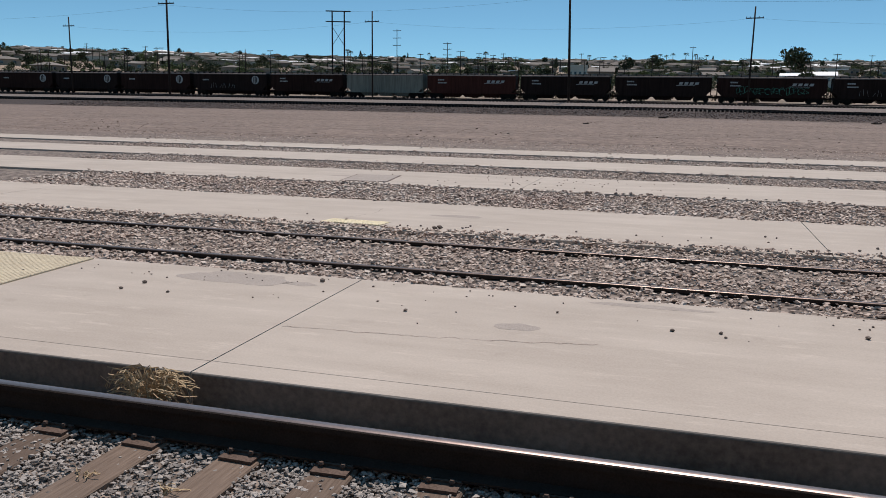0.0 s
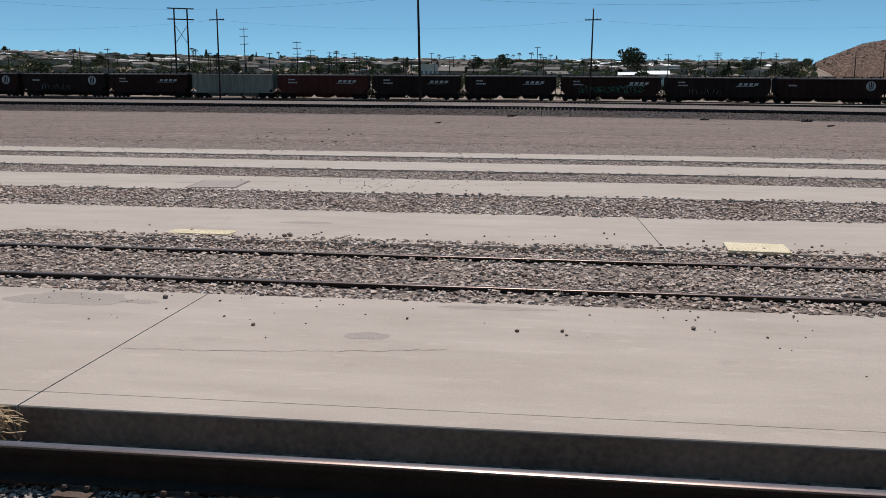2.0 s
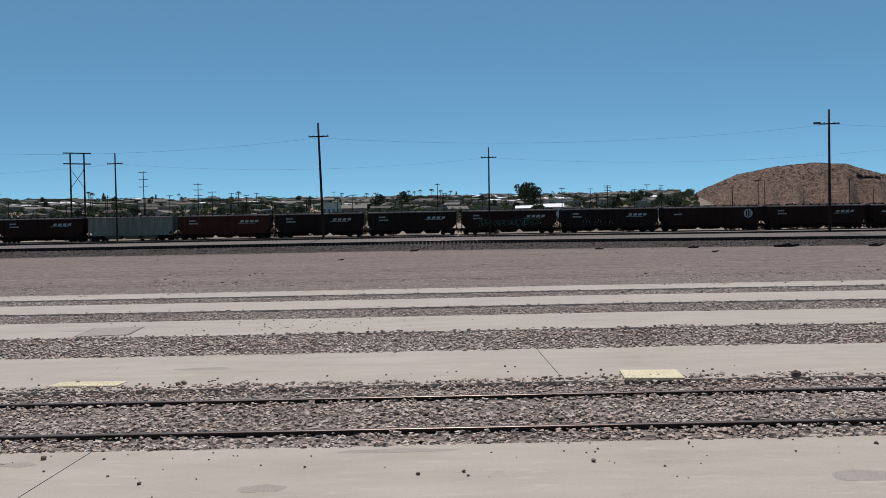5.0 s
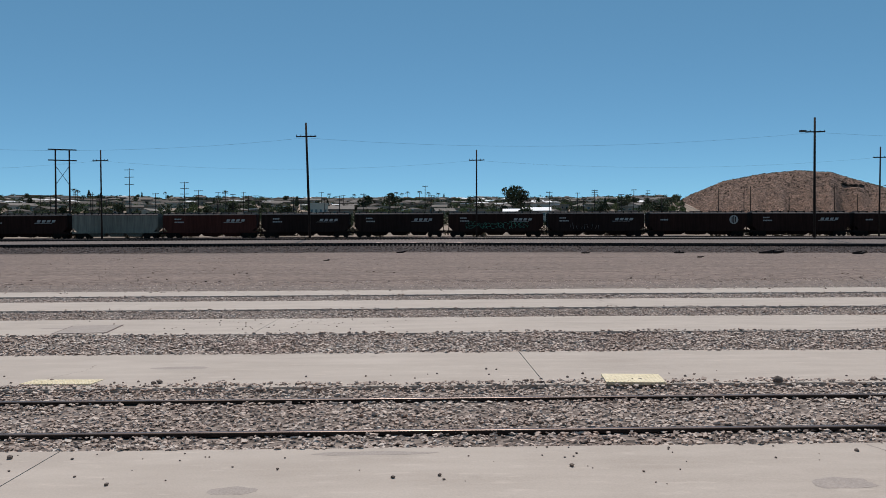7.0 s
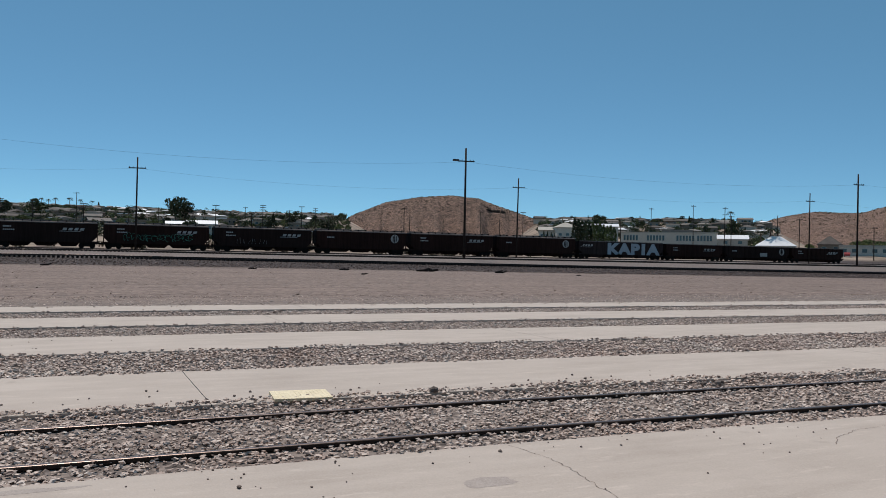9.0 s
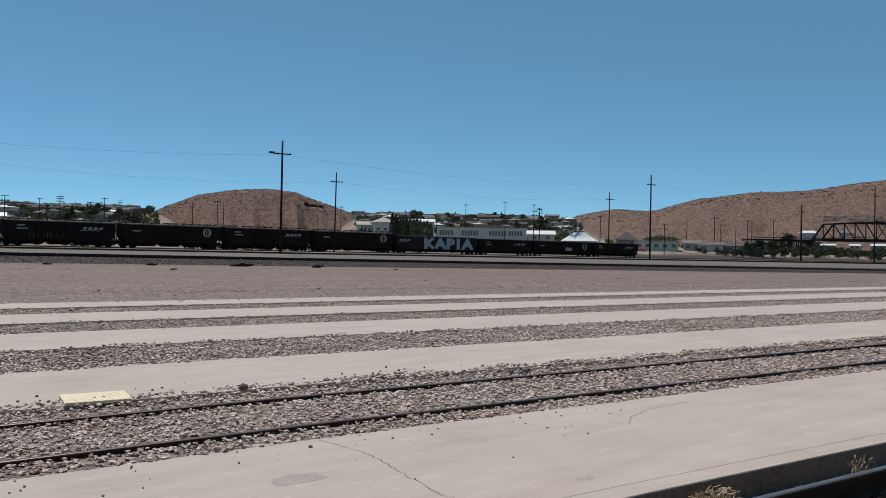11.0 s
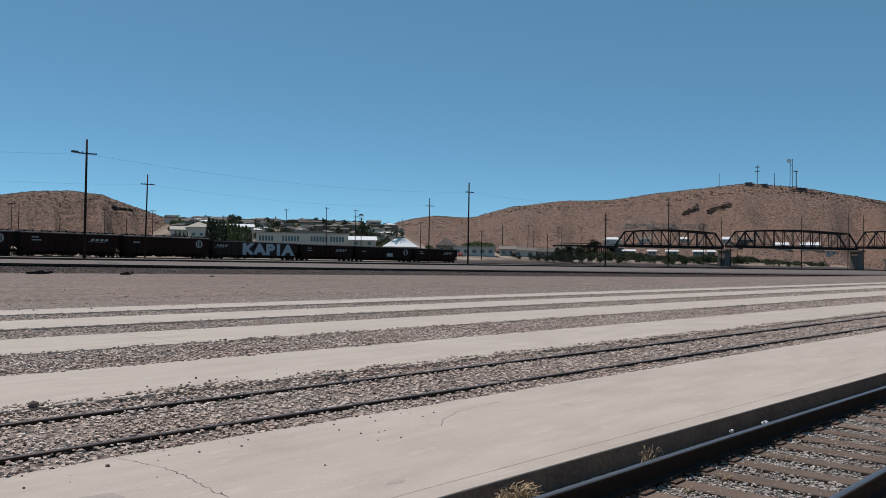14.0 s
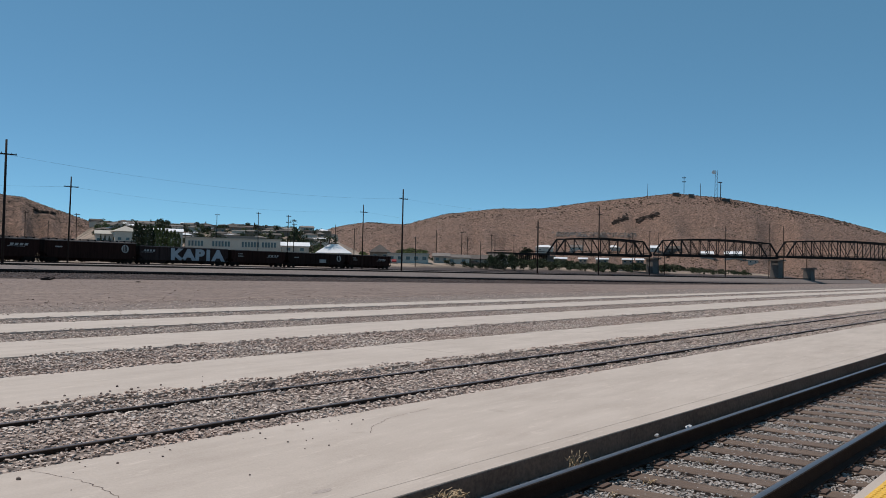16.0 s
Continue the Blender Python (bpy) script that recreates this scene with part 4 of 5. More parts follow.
    for mk in marks:
        if mk == "slant":
            slant_mark(car, h - 6.2, zt - 1.35, 4.2, -W)
            bars(car, -h + 2.2, zt - 1.0, [0.35, 0.3, 0.35, 0.3], 0.26, M["mark"], -W)
            bars(car, -h + 2.2, zt - 1.55, [0.3] * 6, 0.24, M["mark"], -W)
        elif mk == "round":
            round_mark(car, h - 2.6, zt - 1.25, -W)
            bars(car, -h + 2.2, zt - 1.4, [0.3] * 5, 0.28, M["mark"], -W)
        elif mk == "green":
            rg = random.Random(4)
            b = Build()
            x = -h + 3.6
            while x < h - 3.2:
                w, zc, tall_k = rg.uniform(0.55, 0.95), zs + 1.05 + rg.uniform(-0.12, 0.12), rg.uniform(0.5, 0.85)
                ang = [rg.uniform(0, 0.6) + k * rg.choice((0.62, 0.78)) for k in range(rg.choice((6, 8, 9)))]
                loop = [(x + math.cos(a) * w * 0.55, zc + math.sin(a) * tall_k) for a in ang]
                for (xa, za), (xb, zb) in zip(loop, loop[1:]):
                    b.beam((xa, -W - 0.012, za), (xb, -W - 0.012, zb), 0.02, rg.uniform(0.14, 0.26), (0, 1, 0))
                b.beam((x - w * 0.4, -W - 0.014, zc + rg.uniform(-0.5, 0.5)), (x + w * 0.6, -W - 0.014, zc + rg.uniform(-0.5, 0.5)), 0.02, 0.16, (0, 1, 0))
                x += w
            part("graffiti", b, M["graffiti_green"], car, "green spray-painted scrawl")["kind"] = "stuff"
        elif mk == "letters":
            slant_mark(car, -h + 0.4, zt - 1.2, 3.4, -W)
            for k, letter in enumerate("KAPIA"):
                cu = bpy.data.curves.new("graffiti_letter", "FONT")
                cu.body = letter
                cu.align_x = "CENTER"
                cu.size, cu.extrude, cu.offset = 3.3, 0.01, 0.2
                tmp = new("graffiti_text", cu)
                me = bpy.data.meshes.new_from_object(tmp.evaluated_get(bpy.context.evaluated_depsgraph_get()))
                bpy.data.objects.remove(tmp)
                me.materials.clear()
                me.materials.append(M["graffiti_white"])
                g = part("graffiti_letter", me, None, car, "large pale-blue spray-painted letter")
                g.matrix_basis = Matrix.Translation((-2.6 + (0, 3.25, 6.2, 8.6, 11.4)[k], -W - 0.09, zs + 0.15)) @ Matrix.Rotation(math.pi / 2, 4, "X") @ Matrix.Diagonal((1.4, 1.0, 1.0, 1.0))
        elif mk == "scrawl":
            b = Build()
            rg = random.Random(9)
            for i in range(9):
                x = -h + 4.2 + i * 0.7
                b.beam((x, -W - 0.012, zs + 0.4), (x + rg.uniform(-0.3, 0.5), -W - 0.012, zs + 1.2 + rg.uniform(-0.2, 0.5)), 0.02, 0.1, (0, 1, 0))
            part("graffiti", b, M["mark"], car, "thin white sprayed scrawl")["kind"] = "stuff"
        elif mk == "panel":
            part("sign_panel", Build().box(0.6, 3.0, -W - 0.1, -W - 0.075, zs + 0.3, zs + 1.2), M["mark"], car, "pale rectangular panel")
    return car


BOUNDS = [-191, -173, -155, -138.4, -121.2, -102.9, -84.7, -67.6, -50.5, -31.9, -14.2, 3.8, 22.9, 42.4, 62.3, 82.3, 103.2, 127.6, 145.8, 167.9, 187.3]
CARS = [("dark", ("round",), 0, 4.75), ("brown", ("round",), 0, 4.75), ("brown", ("round",), 0, 4.75), ("dark", ("round",), 0, 4.75), ("brown", ("round",), 0, 4.75), ("dark", ("scrawl", "round"), 0, 4.75), ("brown", ("slant",), 0, 4.75), ("gray", (), 0, 4.75), ("red", ("slant",), 0, 4.75), ("dark", ("slant",), 0, 4.75), ("dark", ("slant",), 0, 4.75),
        ("brown", ("slant", "green"), 0, 4.75), ("dark", ("slant", "scrawl"), 0, 4.75), ("brown", ("round",), 0, 4.75), ("brown", ("slant",), 0, 4.75), ("brown", ("round",), 0, 4.7), ("slate", ("letters",), 1, 4.3), ("brown", ("slant",), 1, 4.2), ("dark", ("panel", "round"), 1, 4.2), ("brown", ("slant",), 1, 4.2)]
COLOUR = {"dark": "dark brown", "brown": "rust-brown", "red": "red-brown", "gray": "pale grey", "slate": "slate-blue"}
EXTRA = {"green": " with green graffiti", "letters": " with huge pale letters sprayed on it", "scrawl": " with thin white graffiti", "round": " with a round emblem", "slant": " with a slanted emblem", "panel": " with a pale panel"}
for (a, b), (tone, marks, low, tall) in zip(zip(BOUNDS, BOUNDS[1:]), CARS):
    what = "open-top hopper car" if low else "covered hopper car"
    hopper_car(a, b, PAINT[tone], COLOUR[tone] + " " + what + (EXTRA[marks[-1]] if marks else " without markings"), tall, marks, bool(low))


# ---- trees ----
def leaf_mesh(name, material, places, size, rng):
    """Many small leaf clumps as loose four-sided flakes."""
    n = len(places)
    a, b = rng.normal(size=(n, 3)), rng.normal(size=(n, 3))
    a /= np.linalg.norm(a, axis=1)[:, None]
    b -= (a * b).sum(1)[:, None] * a
    b /= np.linalg.norm(b, axis=1)[:, None]
    s = size * rng.uniform(0.5, 1.2, (n, 1))
    v = np.stack([places + a * s, places + b * s * 0.7, places - a * s, places - b * s * 0.7], 1).reshape(-1, 3)
    return array_mesh(name, v, np.arange(n * 4).reshape(n, 4), material)


def crown_points(rng, n, lumps, rx, rz, zc):
    c = rng.normal(size=(lumps, 3))
    c = c / np.linalg.norm(c, axis=1)[:, None] * rng.uniform(0.3, 0.85, (lumps, 1))
    k = rng.integers(0, lumps, n)
    d = rng.normal(size=(n, 3))
    d = d / np.linalg.norm(d, axis=1)[:, None] * rng.uniform(0.55, 1.0, (n, 1)) * 0.42
    p = c[k] + d
    return p * np.array([rx, rx, rz]) + np.array([0, 0, zc])


def tree_kind(kind, seed):
    """Trunk and crown meshes of one tree, about ten metres tall."""
    rng = np.random.default_rng(seed)
    t = Build()
    if kind == "broad":
        t.tube((0, 0, -0.3), (0.1, 0, 3.2), 0.28, 0.18, 7)
        for i in range(5):
            a = i * 1.26 + 0.3
            t.tube((0.1, 0, 2.4 + 0.25 * i), (math.cos(a) * 2.4, math.sin(a) * 2.4, 5.6 + 0.4 * i), 0.12, 0.04, 5)
        pts, size, mat = crown_points(rng, 620, 13, 4.2, 3.4, 6.3), 0.55, "leaf"
    elif kind == "dark":
        t.tube((0, 0, -0.3), (0, 0, 8.5), 0.25, 0.06, 7)
        z = rng.uniform(0.12, 1, 520) ** 0.8
        a, r = rng.uniform(0, 6.28, 520), (1 - z) * 2.3 * rng.uniform(0.5, 1.1, 520) + 0.15
        pts, size, mat = np.stack([r * np.cos(a), r * np.sin(a), z * 10], 1), 0.5, "leaf"
    elif kind in ("column", "poplar"):
        t.tube((0, 0, -0.3), (0, 0, 8.0), 0.2, 0.06, 7)
        z = rng.uniform(0.08, 1, 480)
        a, r = rng.uniform(0, 6.28, 480), 1.1 * np.sqrt(np.sin(np.clip(z, 0.05, 0.97) * 3.14)) * rng.uniform(0.6, 1.15, 480)
        pts, size, mat = np.stack([r * np.cos(a), r * np.sin(a), z * 10], 1), 0.42, "leaf" if kind == "column" else "pale_leaf"
    elif kind == "palm":
        t.tube((0, 0, -0.3), (0.15, 0, 8.8), 0.24, 0.17, 7)
        p = []
        for i in range(26):
            a, up = rng.uniform(0, 6.28), rng.uniform(-0.5, 0.9)
            for u in np.linspace(0.1, 1, 9):
                p.append((0.15 + math.cos(a) * 1.9 * u, math.sin(a) * 1.9 * u, 9.0 + up * 1.5 * u - 1.1 * u * u))
        pts, size, mat = np.array(p), 0.24, "leaf"
    elif kind == "pale":
        for i in range(4):
            a = i * 1.57
            t.tube((0, 0, -0.2), (math.cos(a) * 1.8, math.sin(a) * 1.8, 5.2), 0.16, 0.04, 5)
        pts, size, mat = crown_points(rng, 560, 12, 4.8, 3.1, 5.2), 0.5, "pale_leaf"
    else:
        for i in range(4):
            a = i * 1.57 + 0.4
            t.tube((0, 0, -0.2), (math.cos(a) * 2.2, math.sin(a) * 2.2, 3.0), 0.1, 0.03, 5)
        pts, size, mat = crown_points(rng, 420, 9, 4.5, 2.6, 2.9), 0.5, "leaf"
    return t.mesh("trunk", M["bark"]), leaf_mesh("crown", M[mat], pts, size, rng)


TREES = {k: [tree_kind(k, 30 + i + 7 * j) for j in range(2 if k == "broad" else 1)] for i, k in enumerate(("broad", "dark", "column", "palm", "pale", "bush", "poplar"))}
TREE_LABEL = {"broad": "dusty green broad-crowned tree among the houses", "dark": "dark green conifer on the town slope", "column": "tall narrow dark green poplar beside buildings", "poplar": "light green spring-leaved poplar in a row", "palm": "slender fan palm on the skyline", "pale": "pale green spring-leaved desert tree", "bush": "low dusty green shrub on dry ground"}


def tree(kind, x, y, height, spread=1.0, rng=random):
    trunk, crown = rng.choice(TREES[kind])
    name = "shrub" if kind == "bush" else "palm_tree" if kind == "palm" else "tree"
    t = thing(name, TREE_LABEL[kind], "shrub" if kind == "bush" else "tree", "trees of the town", m=pose(x, y, lie(x, y), 0, 0, rng.uniform(0, 360)))
    s = height / (5.0 if kind == "bush" else 10.0)
    t.scale = (s * spread, s * spread, s)
    part("trunk", trunk, None, t)
    part("crown", crown, None, t)
    return t


def at(bearing, dist, x0=-0.2, y0=0.5):
    a = math.radians(bearing)
    return x0 + dist * math.sin(a), y0 + dist * math.cos(a)


# ---- buildings ----
def house(x, y, w, d, h, turn, wall="stucco", roof="dark_shingle", style="gable", pitch=0.32, windows=2, name="house", label="single-storey stucco house with a shingled roof", group="houses of the town", z=None):
    """A house at its base middle; w along its front, which faces the yard."""
    g = thing(name, label, "house" if name == "house" else "building", group, m=pose(x, y, (lie(x, y) if z is None else z), 0, 0, turn))
    walls = Build().box(-w / 2, w / 2, -d / 2, d / 2, -2.0, h)
    part("wall", walls, M[wall], g)
    o, rise = 0.5, pitch * d / 2
    if style == "gable":
        sec = [(-d / 2 - o, h - o * pitch), (0, h + rise), (d / 2 + o, h - o * pitch), (d / 2 + o, h - o * pitch + 0.2), (0, h + rise + 0.22), (-d / 2 - o, h - o * pitch + 0.2)]
        part("roof", Build().sweep([[(u, v, q) for v, q in sec] for u in (-w / 2 - o, w / 2 + o)]), M[roof], g)
        part("gable_wall", Build().sweep([[(u, -d / 2, h), (u, d / 2, h), (u, 0, h + rise)] for u in (-w / 2, w / 2)]), M[wall], g)
    elif style == "hip":
        lo = [(-w / 2 - o, -d / 2 - o, h), (w / 2 + o, -d / 2 - o, h), (w / 2 + o, d / 2 + o, h), (-w / 2 - o, d / 2 + o, h)]
        k = max(0.3, w / 2 - d / 2)
        hi = [(-k, -0.2, h + rise), (k, -0.2, h + rise), (k, 0.2, h + rise), (-k, 0.2, h + rise)]
        part("roof", Build().sweep([[(a, b, c - 0.15) for a, b, c in lo], lo, hi]), M[roof], g)
    else:
        part("roof", Build().box(-w / 2 - 0.15, w / 2 + 0.15, -d / 2 - 0.15, d / 2 + 0.15, h, h + 0.35), M[roof], g)
        part("parapet", Build().box(-w / 2 - 0.2, w / 2 + 0.2, -d / 2 - 0.2, -d / 2 - 0.003, h - 0.1, h + 0.55), M[wall], g)
    for i in range(windows):
        u = -w / 2 + w * (i + 0.5) / windows
        ww, hh = min(1.5, w / windows * 0.55), 1.25
        zz = min(h - 0.6 - hh, h * 0.4)
        if i == 1 and windows > 2 and name == "house":
            part("door", Build().box(u - 0.5, u + 0.5, -d / 2 - 0.05, -d / 2 - 0.004, 0, 2.05), M["bark"], g)
            continue
        wd = part("window", Build().box(u - ww / 2, u + ww / 2, -d / 2 - 0.06, -d / 2 - 0.004, zz, zz + hh), M["mark"], g)
        part("pane", Build().box(u - ww / 2 + 0.09, u + ww / 2 - 0.09, -d / 2 - 0.07, -d / 2 - 0.062, zz + 0.09, zz + hh - 0.09), M["glass"], wd)
    return g


LOOKS = [("stucco", "dark_shingle", "gable", "tan stucco house with a brown shingled gable roof"), ("cream", "pale_shingle", "gable", "cream house with a pale shingled gable roof"), ("stucco", "pale_shingle", "hip", "tan stucco house with a pale hipped roof"), ("cream", "dark_shingle", "hip", "cream house with a dark hipped roof"), ("stucco", "white_metal", "flat", "tan flat-roofed building with a white roof")]
rng_town = random.Random(21)
for i in range(240):
    b = rng_town.uniform(-46, 17) if i < 195 else rng_town.uniform(30.5, 46)
    dist = 255 + 420 * rng_town.random() ** 0.6
    x, y = at(b, dist)
    if b > 29:
        dist = rng_town.uniform(430, 690)
        x, y = at(b, dist)
    elif b > 16.5:
        continue
    wall, roof, style, label = rng_town.choice(LOOKS + LOOKS[4:])
    house(x, y, rng_town.uniform(6, 12), rng_town.uniform(5, 8), rng_town.uniform(2.2, 2.9), -b + rng_town.choice((0, 90, 20, -15)) * 0.6, wall, roof, style, label=label)
for i in range(150):
    b = rng_town.uniform(-46, 16) if i < 118 else rng_town.uniform(31, 45)
    dist = 240 + 430 * rng_town.random() ** 0.7 if b < 20 else rng_town.uniform(430, 680)
    x, y = at(b, dist)
    kind = rng_town.choices(("broad", "dark", "column", "palm", "pale", "bush"), (12, 4, 1.2, 1.2, 4, 8))[0]
    h = {"broad": 6.2, "dark": 6.5, "column": 7, "palm": 10, "pale": 5.5, "bush": 2.6}[kind] * rng_town.uniform(0.6, 1.15)
    tree(kind, x, y, h, rng_town.uniform(0.8, 1.25), rng_town)


def woodland(count, seed):
    """The rest of the town's greenery, as leaf flakes round many low crowns, with short stems."""
    rng = np.random.default_rng(seed)
    pts, pale = [], []
    for i in range(count):
        b = rng.uniform(-47, 17.5) if rng.random() < 0.84 else rng.uniform(30.5, 46)
        x, y = at(b, 245 + 445 * rng.random() ** 0.65 if b < 20 else rng.uniform(420, 690))
        h = rng.uniform(1.2, 4.2)
        p = crown_points(rng, 170, 8, h * 0.75, h * 0.55, h * 0.55) + np.array([x, y, lie(x, y)])
        (pale if rng.random() < 0.22 else pts).append(p)
    for mat, group in (("leaf", pts), ("pale_leaf", pale)):
        ob = new("woodland", leaf_mesh("woodland", M[mat], np.concatenate(group), 0.36, rng))
        tagged(ob, "dusty green trees and bushes between far houses", "trees", kind="stuff")


woodland(3300, 91)


def far_houses(count, seed):
    """The small houses of the upper slope, too far to tell apart: walls and roofs, each kind joined."""
    rg = random.Random(seed)
    sets = {"stucco": Build(), "cream": Build(), "dark_shingle": Build(), "pale_shingle": Build(), "white_metal": Build()}
    for i in range(count):
        b = rg.uniform(-47, 16.5) if i < count * 0.8 else rg.uniform(30.5, 45.5)
        x, y = at(b, rg.uniform(470, 690))
        z, w, d, h = lie(x, y) - 0.5, rg.uniform(3, 6.5), rg.uniform(2.5, 4), rg.uniform(2.8, 3.6)
        a = math.radians(-b + rg.choice((0, 0, 30, -40, 75)))
        c, k = math.cos(a), math.sin(a)

        def turn(u, v, q):
            return (x + u * c - v * k, y + u * k + v * c, z + q)
        wall = [turn(u, v, 0) for u, v in ((-w, -d), (w, -d), (w, d), (-w, d))]
        sets[rg.choice(("stucco", "stucco", "cream"))].sweep([wall, [(p, q, r + h) for p, q, r in wall]])
        e, up = 0.4, rg.uniform(0.15, 0.9)
        ridge = rg.choice((0.25, 0.95)) * w
        eave = [turn(u, v, h) for u, v in ((-w - e, -d - e), (w + e, -d - e), (w + e, d + e), (-w - e, d + e))]
        sets[rg.choice(("dark_shingle", "dark_shingle", "pale_shingle", "pale_shingle", "white_metal"))].sweep([eave, [turn(u, v, h + 0.25 + up) for u, v in ((-ridge, -0.3), (ridge, -0.3), (ridge, 0.3), (-ridge, 0.3))]])
    for kind, shape in sets.items():
        what = "walls" if kind in ("stucco", "cream") else "roofs"
        ob = part("far_house_" + what, shape, M[kind])
        tagged(ob, "%s of small far houses on the town slope" % what, "houses", kind="stuff")


far_houses(330, 57)


def thicket(count, b0, b1, d0, d1, h0, h1, seed, label):
    """Low bushes of the river bank and the track side, joined."""
    rng = np.random.default_rng(seed)
    pts = []
    for i in range(count):
        x, y = at(rng.uniform(b0, b1), rng.uniform(d0, d1))
        if y < 172:
            continue
        h = rng.uniform(h0, h1)
        pts.append(crown_points(rng, 130, 7, h * 1.15, h * 0.55, h * 0.5) + np.array([x, y, lie(x, y)]))
    ob = new("thicket", leaf_mesh("thicket", M["leaf"], np.concatenate(pts), 0.34, rng))
    return tagged(ob, label, "bushes", kind="stuff")


thicket(1300, 57.5, 80, 345, 640, 0.7, 2.9, 92, "dark dusty bushes along the dry river bed")


def trackside_brush():
    rng = np.random.default_rng(93)
    pts = []
    for i in range(260):
        x, y = rng.uniform(-190, 150), rng.uniform(169, 190)
        h = rng.uniform(0.9, 2.2)
        pts.append(crown_points(rng, 90, 6, h * 1.3, h * 0.55, h * 0.5) + np.array([x, y, lie(x, y)]))
    ob = new("brush", leaf_mesh("brush", M["scrub"], np.concatenate(pts), 0.3, rng))
    return tagged(ob, "dark dry brush behind the freight train", "bushes", kind="stuff")


trackside_brush()

# Landmarks of the town slope.
house(43.8, 327, 10.5, 8, 3.4, -8, "cream", "white_metal", "gable", label="low house with a bright white metal roof", z=8.6)
house(34.0, 329, 6.0, 6, 3.2, -6, "cream", "white_metal", "gable", label="small house with a bright white metal roof", z=8.6)
house(-42, 327, 7, 8, 5.2, 5, "cream", "pale_shingle", "flat", windows=4, name="building", label="two-storey pale flat-roofed building", z=9.6)
house(-33.5, 329, 9.5, 8, 3.6, 5, "stucco", "pale_shingle", "gable", label="grey-roofed house beside a pale building", z=9.4)
house(-270, 595, 36, 16, 4.2, 25, "stucco", "dark_shingle", "flat", windows=6, name="building", label="long flat-roofed building on the skyline", z=28.0)
for b, dist, h in ((-2.3, 600, 8), (-2.0, 606, 8.5), (-1.6, 600, 8), (-1.2, 610, 9), (-0.4, 600, 9.5), (0.2, 606, 8.5), (-6.6, 580, 8), (-4.9, 585, 7.5), (0.9, 600, 8)):
    tree("palm", *at(b, dist), h, 1.0, rng_town)
for b, dist, kind, h, s in ((6.0, 410, "broad", 14.5, 0.95), (6.6, 414, "broad", 12.0, 0.9), (-4.0, 430, "broad", 9, 1.2), (-2.4, 440, "broad", 10, 1.3), (-3.2, 300, "pale", 7.5, 1.1), (-1.4, 320, "pale", 6.5, 1.2), (2.6, 330, "pale", 7, 0.9), (13.5, 400, "broad", 7, 1.1), (14.3, 440, "broad", 7, 1.1), (15.1, 430, "broad", 6.5, 1.1), (12.3, 420, "dark", 7, 1.1), (16.0, 330, "broad", 7, 1.3), (23.2, 300, "dark", 7.5, 1.3)):
    tree(kind, *at(b, dist), h, s, rng_town)

# Buildings past the end of the train.
def long_hall():
    """A long cream hall with groups of tall dark windows."""
    x0, y0, x1, y1 = 193.8, 267.6, 221.8, 244.8
    L = math.hypot(x1 - x0, y1 - y0)
    g = thing("building", "long cream flat-roofed hall with groups of tall windows", "building", m=pose((x0 + x1) / 2, (y0 + y1) / 2, 4.2, 0, 0, math.degrees(math.atan2(y1 - y0, x1 - x0))))
    part("wall", Build().box(-L / 2, L / 2, 0, 14, -2.5, 7.6), M["cream"], g)
    part("parapet", Build().box(-L / 2 - 0.2, L / 2 + 0.2, -0.2, 14.2, 7.6, 8.0), M["cream"], g)
    part("roof_box", Build().box(-2.5, 9, 2, 10, 8.0, 9.0), M["pale_shingle"], g)
    for a, n in ((-16.8, 5), (-8.0, 6), (3.0, 6), (10.6, 5)):
        for k in range(n):
            u = a + k * 1.15
            w = part("window", Build().box(u, u + 0.85, -0.08, -0.004, 4.6, 6.7), M["mark"], g)
            part("pane", Build().box(u + 0.08, u + 0.77, -0.1, -0.082, 4.7, 6.6), M["glass"], w)
    return g


long_hall()
house(218.7, 233.7, 10, 9, 3.0, -42, "cream", "white_metal", "gable", 0.30, name="building", label="low building with a bright white roof", z=6.4)
house(214.9, 209.7, 12.0, 9.0, 2.6, -45, "cream", "white_metal", "hip", 0.72, name="building", label="pavilion with a steep white hipped roof", z=4.2)
house(*at(48.95, 330), 7.6, 7, 3.6, -48, "stucco", "dark_shingle", "hip", 0.85, label="tan house with a dark peaked roof")
house(*at(50.9, 300), 14.6, 7, 2.7, -50, "cream", "pale_shingle", "flat", windows=5, name="building", label="low tan flat-roofed building by the tracks", z=4.0)
house(*at(53.2, 322), 6, 6, 2.3, -52, "cream", "pale_shingle", "gable", 0.35, label="small pale house with a grey gable roof", z=4.5)
house(*at(54.3, 322), 9, 7, 2.0, -50, "cream", "pale_shingle", "gable", 0.3, label="long low house with a pale grey roof", z=4.3)
house(*at(56.0, 330), 8, 7, 1.9, -60, "cream", "dark_shingle", "gable", 0.4, label="small tan house with a brown roof", z=4.2)
house(*at(57.2, 345), 8, 7, 2.6, -55, "cream", "dark_shingle", "gable", 0.35, label="small pale house with a brown roof", z=4.6)
house(*at(32.3, 380), 10, 12, 6.4, -22, "cream", "cream", "hip", 0.4, windows=3, name="building", label="large cream hall with a cream hipped roof", z=8.8)
house(*at(31.2, 384), 9, 10, 5.2, -30, "cream", "cream", "gable", 0.3, windows=4, name="building", label="cream wing of a large hall", z=8.8)
house(*at(34.6, 400), 17, 10, 5.0, -34, "cream", "white_metal", "gable", 0.25, windows=5, name="building", label="long building with a white roof behind poplars", z=11.5)
